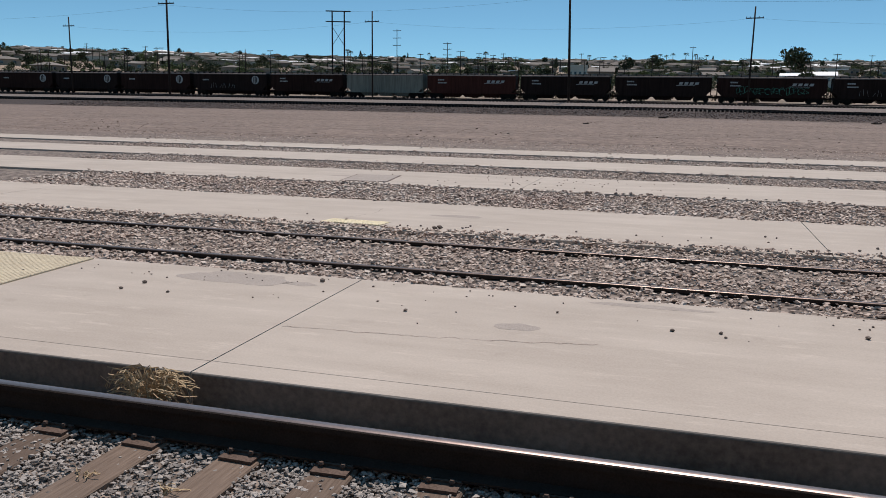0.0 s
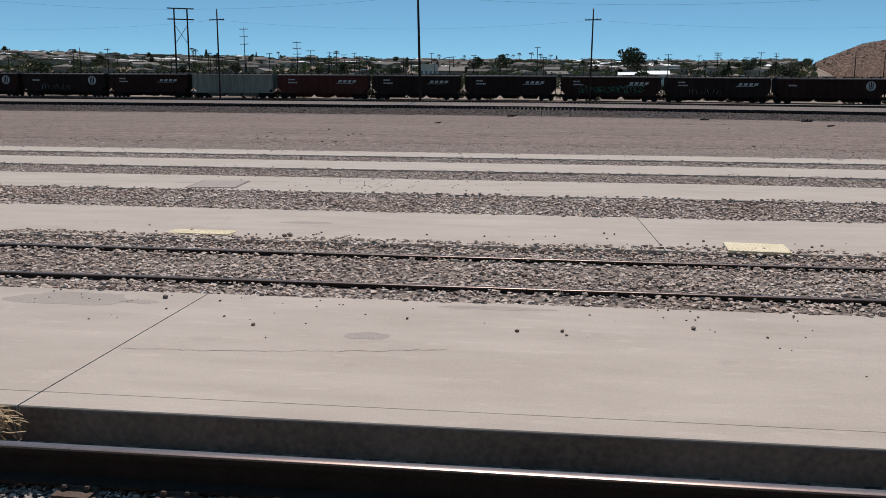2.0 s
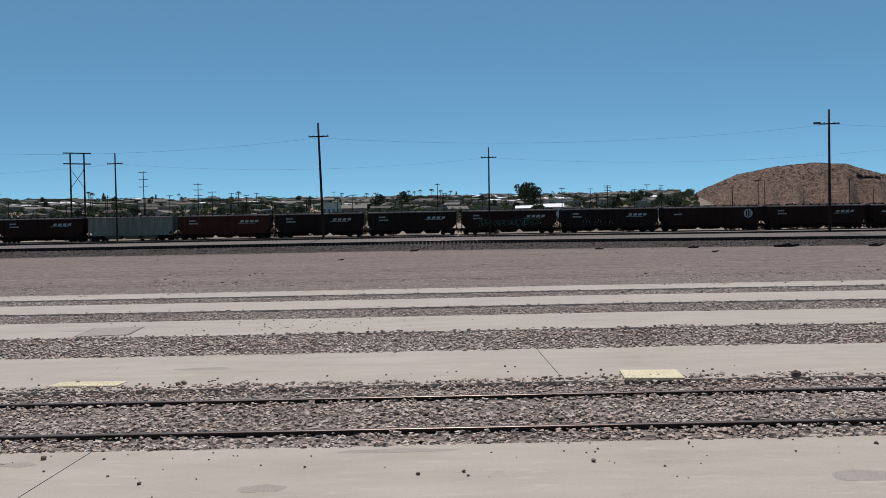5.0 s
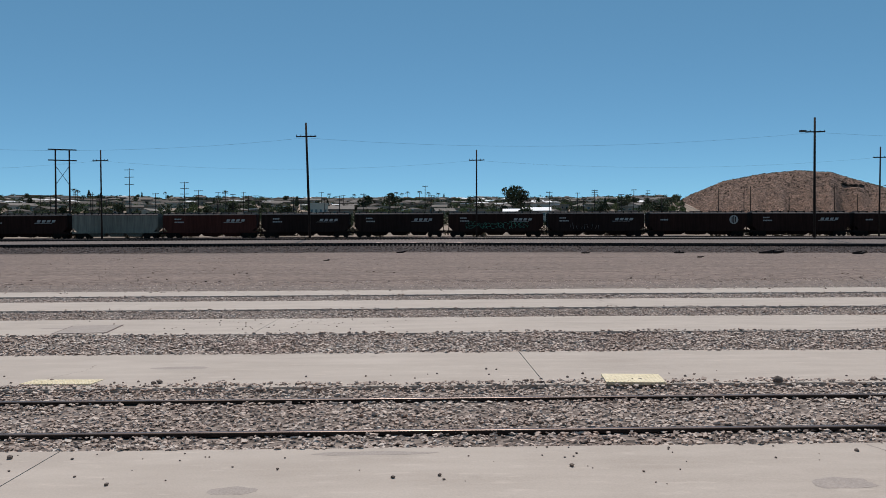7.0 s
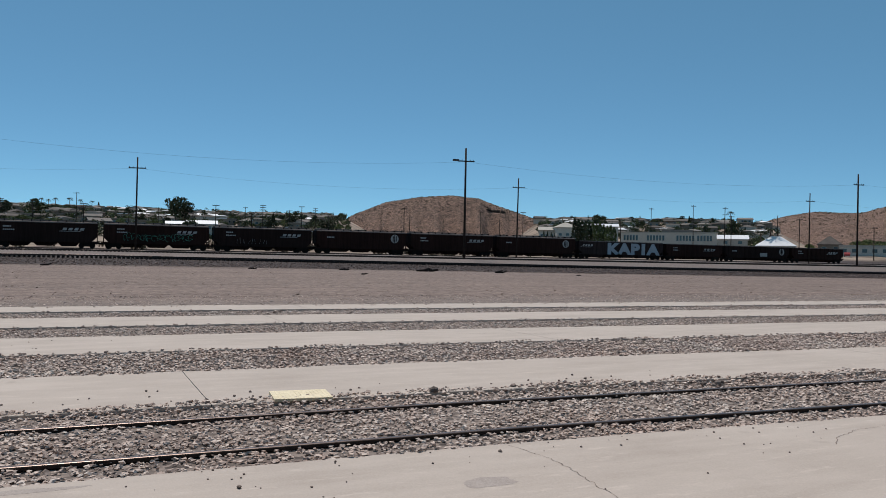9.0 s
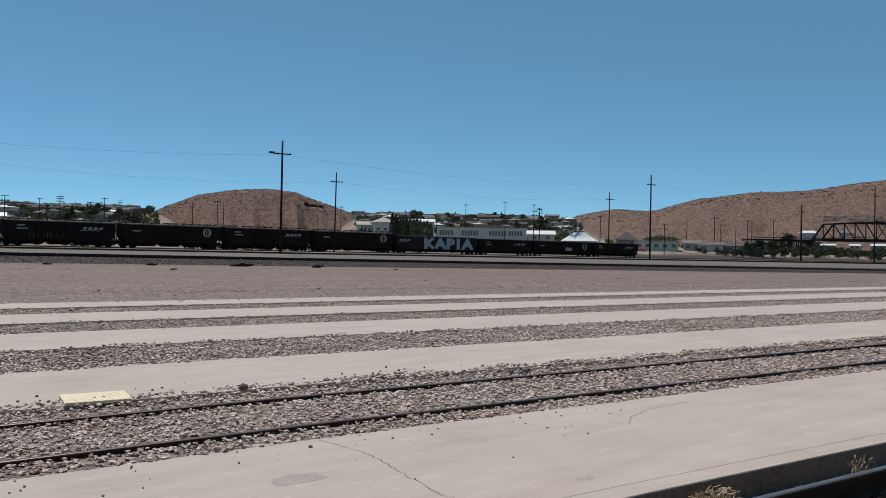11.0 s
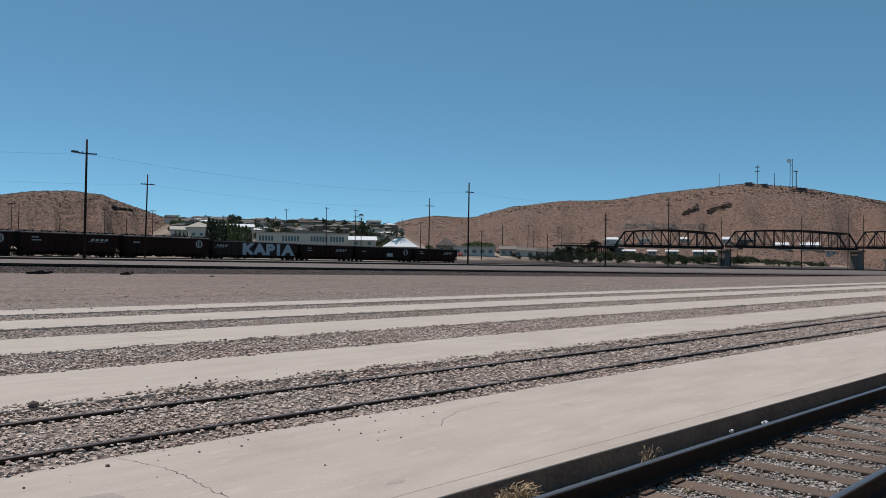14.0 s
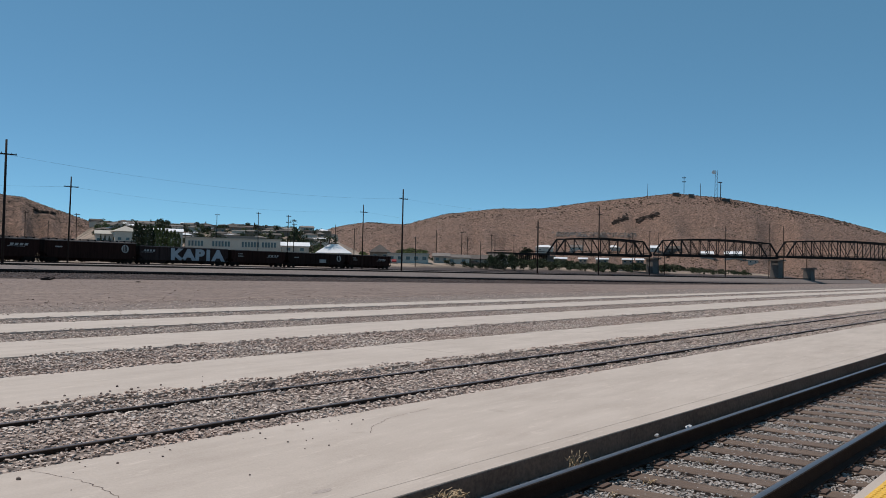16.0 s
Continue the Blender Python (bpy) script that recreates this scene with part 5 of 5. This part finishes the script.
for b, rise, w, h, roof, style, label in ((60.25, 1.31, 17, 5.0, "white_metal", "hip", "large white house with a pale hipped roof on the slope"), (68.8, 1.37, 15, 4.5, "dark_shingle", "gable", "dark-roofed house on the slope behind the bridge"), (67.6, 1.5, 8, 3.2, "white_metal", "gable", "small white-roofed house on the slope"), (70.95, 1.12, 11, 3.2, "white_metal", "gable", "white-roofed house on the slope behind the bridge"), (72.6, 1.12, 15, 3.4, "white_metal", "gable", "long white-roofed house on the slope behind the bridge"), (62.4, 1.45, 12, 3.4, "pale_shingle", "gable", "grey-roofed house on the slope behind the bridge"), (64.9, 1.5, 13, 3.4, "white_metal", "hip", "white-roofed house on the slope behind the bridge"), (73.8, 0.75, 8, 3.0, "pale_shingle", "flat", "small tan building near the river")):
    x, y, z = perch(ROWS_B, 36, 96, b, rise)
    house(x, y, w, 9, h, -b, "dark_shingle" if b == 68.8 else "cream", roof, style, 0.5, label=label, z=z - 0.3)
for b, w in ((61.4, 8.0), (62.9, 5.5), (64.2, 7.6), (65.9, 7.0), (66.7, 5.0)):
    x, y = at(b, 560)
    house(x, y, w, 6, 3.0, -b, "stucco", "white_metal", "gable", 0.28, label="small house with a bright white roof near the river", z=max(lie(x, y), 7.3))
for b, dist, kind, h, s in ((34.55, 420, "broad", 13.5, 0.62), (43.2, 350, "broad", 14, 0.62), (44.92, 300, "palm", 10.0, 1.25), (45.54, 300, "palm", 11.0, 1.35), (38.6, 345, "dark", 8, 1.2), (51.3, 330, "pale", 7.2, 1.25), (50.6, 334, "pale", 6.2, 1.0), (52.0, 336, "pale", 6.0, 1.1), (47.8, 330, "pale", 5.5, 1.1), (56.7, 322, "broad", 5.6, 1.0), (57.3, 325, "broad", 6.6, 1.1), (58.1, 330, "broad", 6.2, 1.2), (59.0, 430, "broad", 9.5, 1.1)):
    tree(kind, *at(b, dist), h, s, rng_town)
for k in range(12):
    tree("column" if k < 5 else "poplar", *at(32.95 + 0.24 * k, 303 + 3 * (k % 3)), 11.2 - 0.13 * k + rng_town.uniform(-0.9, 0.6), 0.85, rng_town)
for b, dist, h in ((52.7, 330, 2.2), (53.6, 304, 2.0), (54.0, 300, 1.6), (54.9, 306, 2.4), (55.3, 303, 1.8), (55.9, 306, 2.6), (56.4, 308, 3.0), (56.9, 312, 3.4), (57.6, 318, 3.2), (58.3, 322, 3.6), (58.9, 330, 2.8), (59.5, 335, 2.2)):
    tree("bush", *at(b, dist * max(1.0, 169 / (dist * math.cos(math.radians(b))))), h, 0.9, rng_town)
for k in range(4):
    tree("column", *at(30.85 + 0.25 * k, 352), 6.4 - 0.3 * k, 0.5, rng_town)
for i in range(70):
    b = rng_town.uniform(55, 70)
    tree("bush", *at(b, rng_town.uniform(174, 260) / math.cos(math.radians(b))), rng_town.uniform(1.5, 4.0), rng_town.uniform(1.0, 1.8), rng_town)


# Fence, parked car and small poles.
def parked_car(x, y, turn):
    c = thing("car", "small red car parked by a low building", "car", m=pose(x, y, lie(x, y), 0, 0, turn))
    prof = [(-2.1, 0.35), (2.1, 0.35), (2.15, 0.8), (1.2, 0.92), (0.6, 1.4), (-1.2, 1.42), (-1.9, 0.95), (-2.15, 0.8)]
    part("body", Build().sweep([[(u, v, w) for u, w in prof] for v in (-0.85, 0.85)]), M["car_red"], c)
    for u in (-1.3, 1.3):
        for v in (-0.85, 0.7):
            part("wheel", Build().tube((u, v, 0.32), (u, v + 0.15, 0.32), 0.32, 0.32, 12), M["black"], c)
    part("side_window", Build().box(-1.0, 0.5, -0.87, -0.852, 0.95, 1.32), M["glass"], c)
    return c


parked_car(*at(49.95, 288), 40)


def board_fence(b0, b1, dist, h):
    f = thing("fence", "weathered grey board fence beside the houses", "fence", m=pose(0, 0, 0))
    n = 26
    for i in range(n):
        p, q = at(b0 + (b1 - b0) * i / n, dist), at(b0 + (b1 - b0) * (i + 1) / n, dist)
        z = lie(*p)
        part("panel", Build().beam((p[0], p[1], z + h / 2), (q[0], q[1], z + h / 2 + 0.05 * (i % 3)), 0.06, h), M["tie"], f)
    return f


board_fence(53.0, 57.6, 322, 1.7)
SMALL = [(-19.5, 300, 25.7, 3), (-16.1, 300, 21.5, 4), (-15.2, 302, 18.8, 3), (-17.9, 301, 17.5, 2), (-21.3, 310, 17.0, 2), (-13.0, 330, 19, 2), (-11.5, 340, 19, 2), (-9.0, 330, 17, 1), (-19.9, 320, 16.5, 1), (0.0, 330, 22.5, 1), (4.9, 300, 16.5, 1), (11.6, 300, 18.5, 2), (14.2, 310, 19, 1), (19.6, 300, 18.3, 0), (21.2, 300, 18.8, 1), (21.6, 300, 18.5, 0), (23.9, 300, 15, 0), (26.5, 300, 18, 1), (29.4, 300, 18, 1), (27.8, 310, 15.5, 0), (36.0, 300, 15.5, 0), (38.0, 330, 21.5, 1), (40.7, 320, 22, 1), (42.7, 300, 20, 2), (43.1, 300, 17, 1), (45.9, 300, 17, 0), (47.2, 280, 15, 1), (51.41, 280, 12.4, 1), (52.85, 330, 17.3, 0), (54.6, 330, 16.8, 1), (55.0, 332, 15.0, 0), (55.92, 318, 12.8, 0), (56.64, 340, 16.4, 1), (56.9, 342, 16.0, 0), (58.2, 345, 16.6, 1), (66.2, 440, 22.5, 1), (67.9, 450, 23.5, 1), (68.3, 455, 21.0, 0)]
for i in range(64):
    b, dist = rng_town.uniform(-44, 16), rng_town.uniform(260, 430)
    SMALL.append((b, dist, lie(*at(b, dist)) + rng_town.uniform(8.5, 11.5), rng_town.choice((0, 1, 1, 2))))
for b, dist, top, n in SMALL:
    x, y = at(b, dist)
    arms = tuple((0.97 - 0.13 * k, 3.0 if n > 2 else 2.2) for k in range(n))
    utility_pole(x, y, top, random.uniform(-0.01, 0.012), arms=arms, label="slim timber utility pole among the houses", group="small poles of the town", r=0.15)

# Debris along the foot of the ballast bank.
for x, y, s in ((39.0, 93.0, 1.6), (47.2, 90.5, 1.1), (17.5, 92.5, 0.7), (-3.0, 94.2, 0.8), (28.5, 93.5, 0.9), (24.0, 73.0, 0.4), (52.0, 80.0, 0.4), (-8.0, 66.0, 0.35)):
    rg = random.Random(int(x * 10) % 97 + 100)
    heap = thing("debris_heap", "dark heap of broken tie timber on the dirt", "debris", "debris along the bank", m=pose(x, y, lie(x, y), 0, 0, rg.uniform(-20, 20)))
    for k in range(6):
        u, v, w, a = rg.gauss(0, s * 0.3), rg.gauss(0, 0.15), rg.uniform(0.35, 0.8) * s, rg.uniform(-0.4, 0.4)
        hgt = rg.uniform(0.04, 0.2) * s
        part("timber_scrap", Build().beam((u - w / 2, v - a * w, hgt * 0.4), (u + w / 2, v + a * w, hgt * 1.4), 0.2 * s, 0.17 * s), M["pole"], heap)


# ---- road bridge ----
BRIDGE = pose(420, 174, 0, 0, 0, math.degrees(math.atan2(-0.518, 0.855)))


def truss_span(s0, s1, deck, high, n):
    """A camelback through truss between s0 and s1 along the bridge."""
    sp = thing("bridge_span", "dark steel camelback truss span of a road bridge", "bridge", "bridge spans", m=BRIDGE)
    top = []
    for i in range(n + 1):
        u = i / n
        k = 0.0 if i in (0, n) else 0.83 + 0.17 * math.sin(math.pi * u)
        top.append((s0 + (s1 - s0) * u, deck + high * k))
    for y in (-4.2, 4.2):
        chord = part("bottom_chord", Build().beam((s0, y, deck), (s1, y, deck), 0.5, 0.9), M["steel"], sp)
        for i in range(n):
            (xa, za), (xb, zb) = top[i], top[i + 1]
            part("top_chord", Build().beam((xa, y, za), (xb, y, zb), 0.5, 0.75), M["steel"], sp)
            if 0 < i:
                part("upright", Build().beam((xa, y, deck), (xa, y, za), 0.3, 0.34, (0, 1, 0)), M["steel"], sp)
            if 0 < i < n - 1:
                lo, hi = (xa, xb) if i < n / 2 else (xb, xa)
                za2 = top[i][1] if i < n / 2 else top[i + 1][1]
                part("diagonal", Build().beam((hi, y, deck), (lo, y, za2), 0.24, 0.3, (0, 1, 0)), M["steel"], sp)
    for i in range(1, n):
        part("cross_strut", Build().beam((top[i][0], -4.2, top[i][1]), (top[i][0], 4.2, top[i][1]), 0.3, 0.4), M["steel"], sp)
    part("deck", Build().box(s0, s1, -4.0, 4.0, deck - 0.9, deck + 0.1), M["steel"], sp)
    part("railing", Build().box(s0, s1, -4.6, -4.5, deck + 0.9, deck + 1.1), M["steel"], sp)
    return sp


truss_span(-61.8, -4, 11.0, 8.0, 11)
truss_span(3, 82, 11.9, 8.8, 13)
truss_span(88, 190, 12.9, 9.8, 15)
truss_span(194, 290, 13.4, 10.0, 13)


def pier(s, top, w=3.8):
    x, y, _ = (BRIDGE @ Vector((s, 0, 0)))[:]
    p = thing("bridge_pier", "stout weathered concrete bridge pier", "bridge", "bridge piers", m=BRIDGE @ Matrix.Translation((s, 0, 0)))
    z0 = lie(x, y) - 1
    part("shaft", Build().sweep([[(-w / 2 * k, -3 * k, z), (w / 2 * k, -3 * k, z), (w / 2 * k, 3 * k, z), (-w / 2 * k, 3 * k, z)] for k, z in ((1.08, z0), (0.95, top - 0.8))]), M["pier"], p)
    part("cap", Build().box(-w / 2 - 0.3, w / 2 + 0.3, -4.4, 4.4, top - 0.8, top), M["pier"], p)
    return p


for s, top in ((-0.5, 9.9), (85, 10.9), (192, 12.4), (-64, 9.6)):
    pier(s, top)
pier(109, 6.5, 2.6)


def trestle(s0, s1, deck):
    t = thing("bridge_trestle", "timber trestle approach of the road bridge", "bridge", m=BRIDGE)
    part("deck", Build().box(s0, s1, -4.2, 4.2, deck - 0.9, deck + 0.1), M["steel"], t)
    part("railing", Build().box(s0, s1, -4.4, -4.3, deck + 0.7, deck + 1.0), M["steel"], t)
    for k in range(9):
        s = s0 + (s1 - s0) * (k + 0.5) / 9
        for y in (-3.6, -1.2, 1.2, 3.6):
            part("post", Build().beam((s, y, -1.5), (s, y, deck - 0.8), 0.3, 0.3), M["pole"], t)
        part("brace", Build().beam((s, -3.6, 3), (s, 3.6, deck - 1.2), 0.15, 0.25), M["pole"], t)
    return t


trestle(-96, -65, 10.5)


# ---- masts on the ridge ----
def hill_top(x, y):
    best = min((p for row in ROWS_B for p in row), key=lambda p: (p[0] - x) ** 2 + (p[1] - y) ** 2)
    return best[2]


def mast(x, y, top, lattice):
    z0 = hill_top(x, y) - 3
    h = top - z0
    m = thing("radio_mast", "steel radio mast with dishes on the ridge" if lattice else "thin radio mast on the ridge", "mast", "radio masts", m=pose(x, y, z0, 0, 0, -70))
    w = 1.5
    if lattice:
        for u, v in ((-w, -w), (w, -w), (w, w), (-w, w)):
            part("leg", Build().beam((u, v, 0), (u * 0.7, v * 0.7, h), 0.32, 0.32), M["wire"], m)
        for k in range(7):
            za, zb = h * k / 7, h * (k + 1) / 7
            part("brace", Build().beam((-w, -w, za), (w * 0.85, -w, zb), 0.2, 0.2), M["wire"], m)
            part("brace", Build().beam((w, -w, za), (w * 0.85, w, zb), 0.2, 0.2), M["wire"], m)
        part("dish", Build().tube((-3.0, -2.2, h - 2.5), (-3.0, -1.2, h - 2.5), 2.4, 1.4, 14), M["white_metal"], m, "pale round dish")
        part("side_mast", Build().tube((5.5, 0, 0), (5.5, 0, h * 0.6), 0.6, 0.5, 6).beam((2.6, 0, h * 0.6), (7.2, 0, h * 0.6), 1.0, 1.2), M["wire"], m)
    else:
        part("shaft", Build().tube((0, 0, 0), (0, 0, h), 0.4, 0.25, 6), M["wire"], m)
        if top > 120:
            for z in (h - 2, h - 7):
                part("antenna", Build().beam((-2.5, 0, z), (2.5, 0, z), 0.6, 1.0), M["wire"], m)
    return m


mast(1011.5, 379, 124.3, False)
mast(1024.3, 343, 131, True)
mast(995, 420, 115.4, False)
mast(1018, 360.5, 115, False)
for x, y, w in ((1008, 388, 8), (1015, 371, 6), (1028, 332, 10)):
    hut = thing("equipment_hut", "small dark equipment hut on the ridge", "building", "ridge huts", m=pose(x, y, hill_top(x, y) - 1.5, 0, 0, -70))
    part("wall", Build().box(-w / 2, w / 2, -2, 2, -2, 2.6), M["dark_shingle"], hut)
    part("roof", Build().box(-w / 2 - 0.3, w / 2 + 0.3, -2.3, 2.3, 2.6, 3.0), M["pole"], hut)


# ---- small things on and beside the platforms ----
def ribbon(points, width, rng, wander=0.02, z=0.003):
    """A thin jagged band along a line on the concrete, such as a crack."""
    pts = []
    for (xa, ya), (xb, yb) in zip(points, points[1:]):
        n = max(3, int(math.hypot(xb - xa, yb - ya) / 0.05))
        for i in range(n):
            u = i / n
            pts.append((xa + (xb - xa) * u + rng.uniform(-wander, wander), ya + (yb - ya) * u + rng.uniform(-wander, wander)))
    pts.append(points[-1])
    b = Build()
    rows = []
    for i, (x, y) in enumerate(pts):
        xn, yn = pts[min(i + 1, len(pts) - 1)]
        xp, yp = pts[max(i - 1, 0)]
        d = Vector((xn - xp, yn - yp, 0)).normalized()
        s = Vector((-d.y, d.x, 0)) * (width * rng.uniform(0.3, 1.0) / 2)
        rows.append([near(x - s.x, y - s.y, z), near(x + s.x, y + s.y, z)])
    return b.sweep(rows, closed=False, caps=False)


rng_near = random.Random(77)
CRACKS = [[(-3.16, 5.68), (-2.3, 5.74), (-1.42, 5.86), (-0.9, 5.98)], [(3.48, 7.3), (3.60, 6.75), (3.57, 6.3), (3.48, 5.8), (3.42, 5.35), (3.5, 4.66)], [(6.5, 6.4), (6.75, 6.62), (7.3, 6.85), (8.1, 6.95)], [(-4.95, 10.95), (-4.7, 11.6), (-4.75, 12.1)], [(7.6, 17.6), (8.6, 17.2), (9.8, 17.0)]]
for line in CRACKS:
    ob = part("crack", ribbon(line, 0.007, rng_near, 0.017), M["dark_stone"])
    tagged(ob, "fine dark crack running across the concrete platform", "crack", "cracks in the concrete", "structure")


def patch(x, y, rx, ry, z=0.001):
    b = Build()
    pts = []
    for i in range(28):
        a = 2 * math.pi * i / 28
        k = 1 + 0.28 * noise.noise((math.cos(a) * 1.6 + x, math.sin(a) * 1.6 + y, 2.0)) + 0.1 * noise.noise((math.cos(a) * 6 + x, math.sin(a) * 6 + y, 5.0))
        pts.append((x + math.cos(a) * rx * k, y + math.sin(a) * ry * k))
    b.v = [near(px, py, z) for px, py in pts]
    b.f = [tuple(range(len(pts)))]
    return tagged(part("stain", b, M["stain"]), "darker worn stain on the pale concrete", "stain", "stains on the concrete", "structure")


for x, y, rx, ry in ((-4.3, 7.02, 0.55, 0.24), (-1.52, 6.24, 0.17, 0.09), (-3.65, 7.0, 0.16, 0.07), (-3.5, 11.75, 0.4, 0.12), (2.75, 6.25, 0.24, 0.14), (-0.6, 7.2, 0.5, 0.06), (-7.4, 16.9, 0.35, 0.12), (4.6, 5.1, 0.1, 0.04)):
    patch(x, y, rx, ry)


def stone_shape(seed):
    bm = bmesh.new()
    bmesh.ops.create_icosphere(bm, subdivisions=1, radius=0.5)
    for v in bm.verts:
        v.co *= 1 + 0.35 * noise.noise(v.co * 2.2 + Vector((seed * 7.0, 0, 0)))
        v.co.z *= 0.72
    me = bpy.data.meshes.new("loose_stone")
    bm.to_mesh(me)
    bm.free()
    me.materials.append(M["loose_stone"])
    return me


STONES = [stone_shape(i) for i in range(6)]


def loose_stone(x, y, s, z=0.0):
    s *= 0.75
    ob = new("loose_stone", rng_near.choice(STONES))
    px, py, pz = near(x, y, z)
    ob.matrix_world = pose(px, py, pz + s * 0.26, 0, 0, rng_near.uniform(0, 360)) @ Matrix.Diagonal((s * rng_near.uniform(0.8, 1.3), s, s * rng_near.uniform(0.7, 1.1), 1))
    return tagged(ob, "small loose brown stone lying on the concrete", "stone", "loose stones on the concrete")


for x, y, s in ((-0.08, 6.54, 0.05), (-0.05, 6.44, 0.035), (-0.42, 6.5, 0.045), (-2.45, 6.4, 0.055), (-1.3, 6.75, 0.04), (0.93, 6.75, 0.06), (-3.5, 7.15, 0.07), (-3.4, 10.56, 0.13), (-3.45, 10.5, 0.1), (4.0, 10.26, 0.17), (0.62, 11.4, 0.05), (0.75, 11.36, 0.04), (-5.0, 6.3, 0.05), (-4.55, 6.32, 0.045), (7.95, 9.95, 0.12), (8.15, 9.9, 0.16), (8.3, 10.0, 0.13), (8.0, 9.8, 0.1), (6.2, 10.2, 0.1), (5.85, 10.1, 0.09), (5.2, 10.1, 0.08), (3.3, 7.1, 0.05), (-6.3, 6.6, 0.05), (-4.95, 6.56, 0.06), (0.85, 8.7, 0.10), (0.4, 8.9, 0.06)):
    loose_stone(x, y, s, -0.03 if 7.4 < y < 10.2 else 0.0)
for i in range(95):
    x, y = rng_near.uniform(-6.5, 7.0), 7.35 - abs(rng_near.gauss(0, 0.55))
    if y > 4.9:
        loose_stone(x, y, rng_near.uniform(0.012, 0.034))
for i in range(70):
    x, y = rng_near.uniform(-7, 9), 10.35 + abs(rng_near.gauss(0, 0.4))
    loose_stone(x, min(y, 12.9), rng_near.uniform(0.02, 0.06))
for i in range(60):
    loose_stone(rng_near.gauss(-3.0, 1.6), rng_near.uniform(16.2, 18.3), rng_near.uniform(0.02, 0.05))


def board(x, y, w, d, turn, tilt, label, z=0.02, look_of="faded_yellow"):
    """A faded yellow tactile board lying on the gravel, with raised ribs."""
    px, py, pz = near(x, y, z)
    t = thing("tactile_board", label, "board", "fallen tactile boards", m=pose(px, py, pz, tilt, 0, turn))
    part("panel", Build().box(-w / 2, w / 2, -d / 2, d / 2, -0.02, 0.012), M[look_of], t)
    n = int(w / 0.045)
    for k in range(n):
        u = -w / 2 + w * (k + 0.5) / n
        part("rib", Build().box(u - 0.009, u + 0.009, -d / 2 + 0.02, d / 2 - 0.02, 0.012, 0.0145), M[look_of], t)
    return t


board(2.33, 10.46, 0.70, 0.52, -5, 1.5, "faded yellow tactile board lying half on the gravel")
board(-4.62, 10.68, 0.86, 0.40, -2, -2.0, "faded yellow tactile board partly buried in stones", 0.0)
board(-6.95, 6.65, 1.75, 1.28, 2, 0, "worn yellow tactile panel set in the platform", 0.002, "worn_yellow")


def concrete_hatch():
    px, py, pz = near(-6.72, 16.7, 0.0)
    h = thing("hatch", "grey concrete hatch cover set in the platform", "hatch", m=pose(px, py, pz, 0, 0, 8))
    part("frame", Build().box(-0.50, 0.50, -0.74, 0.74, -0.02, 0.003), M["dark_stone"], h)
    part("cover", Build().box(-0.465, 0.465, -0.70, 0.70, 0.0, 0.008), M["stain"], h)
    return h


concrete_hatch()


def dry_weed(x, y, z, radius, height, stems, label):
    """A tangled tumble of dead stems."""
    px, py, pz = near(x, y, z)
    w = thing("dry_weed", label, "plant", "dry weeds beside the rail", m=pose(px, py, pz))
    rg = random.Random(int(x * 100) + 5)
    for part_no in range(3):
        b = Build()
        for i in range(stems // 3):
            a = rg.uniform(0, 6.28)
            r = radius * rg.uniform(0.4, 1.0)
            bend = rg.uniform(-1.6, 1.6)
            h = height * rg.uniform(0.45, 1.05)
            prev = Vector((rg.uniform(-0.25, 0.25) * radius, rg.uniform(-0.2, 0.2) * radius, -0.03))
            for k in range(1, 7):
                u = k / 6
                aa = a + bend * u
                cur = Vector((math.cos(aa) * r * u, math.sin(aa) * r * u * 0.45, h * math.sin(u * rg.uniform(1.6, 2.6))))
                b.tube(prev, cur, 0.0035, 0.0028, 3, False)
                prev = cur
        part("stalk_tangle", b, M["straw"], w)
    return w


dry_weed(-3.33, 4.36, -0.2, 0.32, 0.27, 210, "tangled straw-coloured dead weed against the platform face")
dry_weed(4.95, 4.22, -0.2, 0.36, 0.26, 180, "tangled straw-coloured dead weed against the platform face")
dry_weed(6.75, 4.15, -0.2, 0.22, 0.30, 36, "few thin dead stems beside the rail")
for k in range(14):
    x = rng_near.uniform(-4, 1.2) if k < 8 else rng_near.uniform(5, 14)
    dry_weed(x, rng_near.uniform(3.1, 3.8), -0.185, 0.13, 0.05, 9, "few dead grass stalks lying between the ties")


def litter(x, y, z, s):
    px, py, pz = near(x, y, z)
    ob = new("litter", rng_near.choice(STONES).copy())
    ob.data.materials.clear()
    ob.data.materials.append(M["white_metal"])
    ob.matrix_world = pose(px, py, pz, 0, 20, 30) @ Matrix.Diagonal((s * 1.6, s, s, 1))
    return tagged(ob, "crumpled white scrap of litter beside the rail", "litter", "scraps of litter")


litter(9.2, 4.16, -0.02, 0.09)
litter(13.6, 4.1, -0.02, 0.07)
litter(-3.05, 4.3, -0.13, 0.06)
litter(8.9, 4.4, -0.1, 0.06)
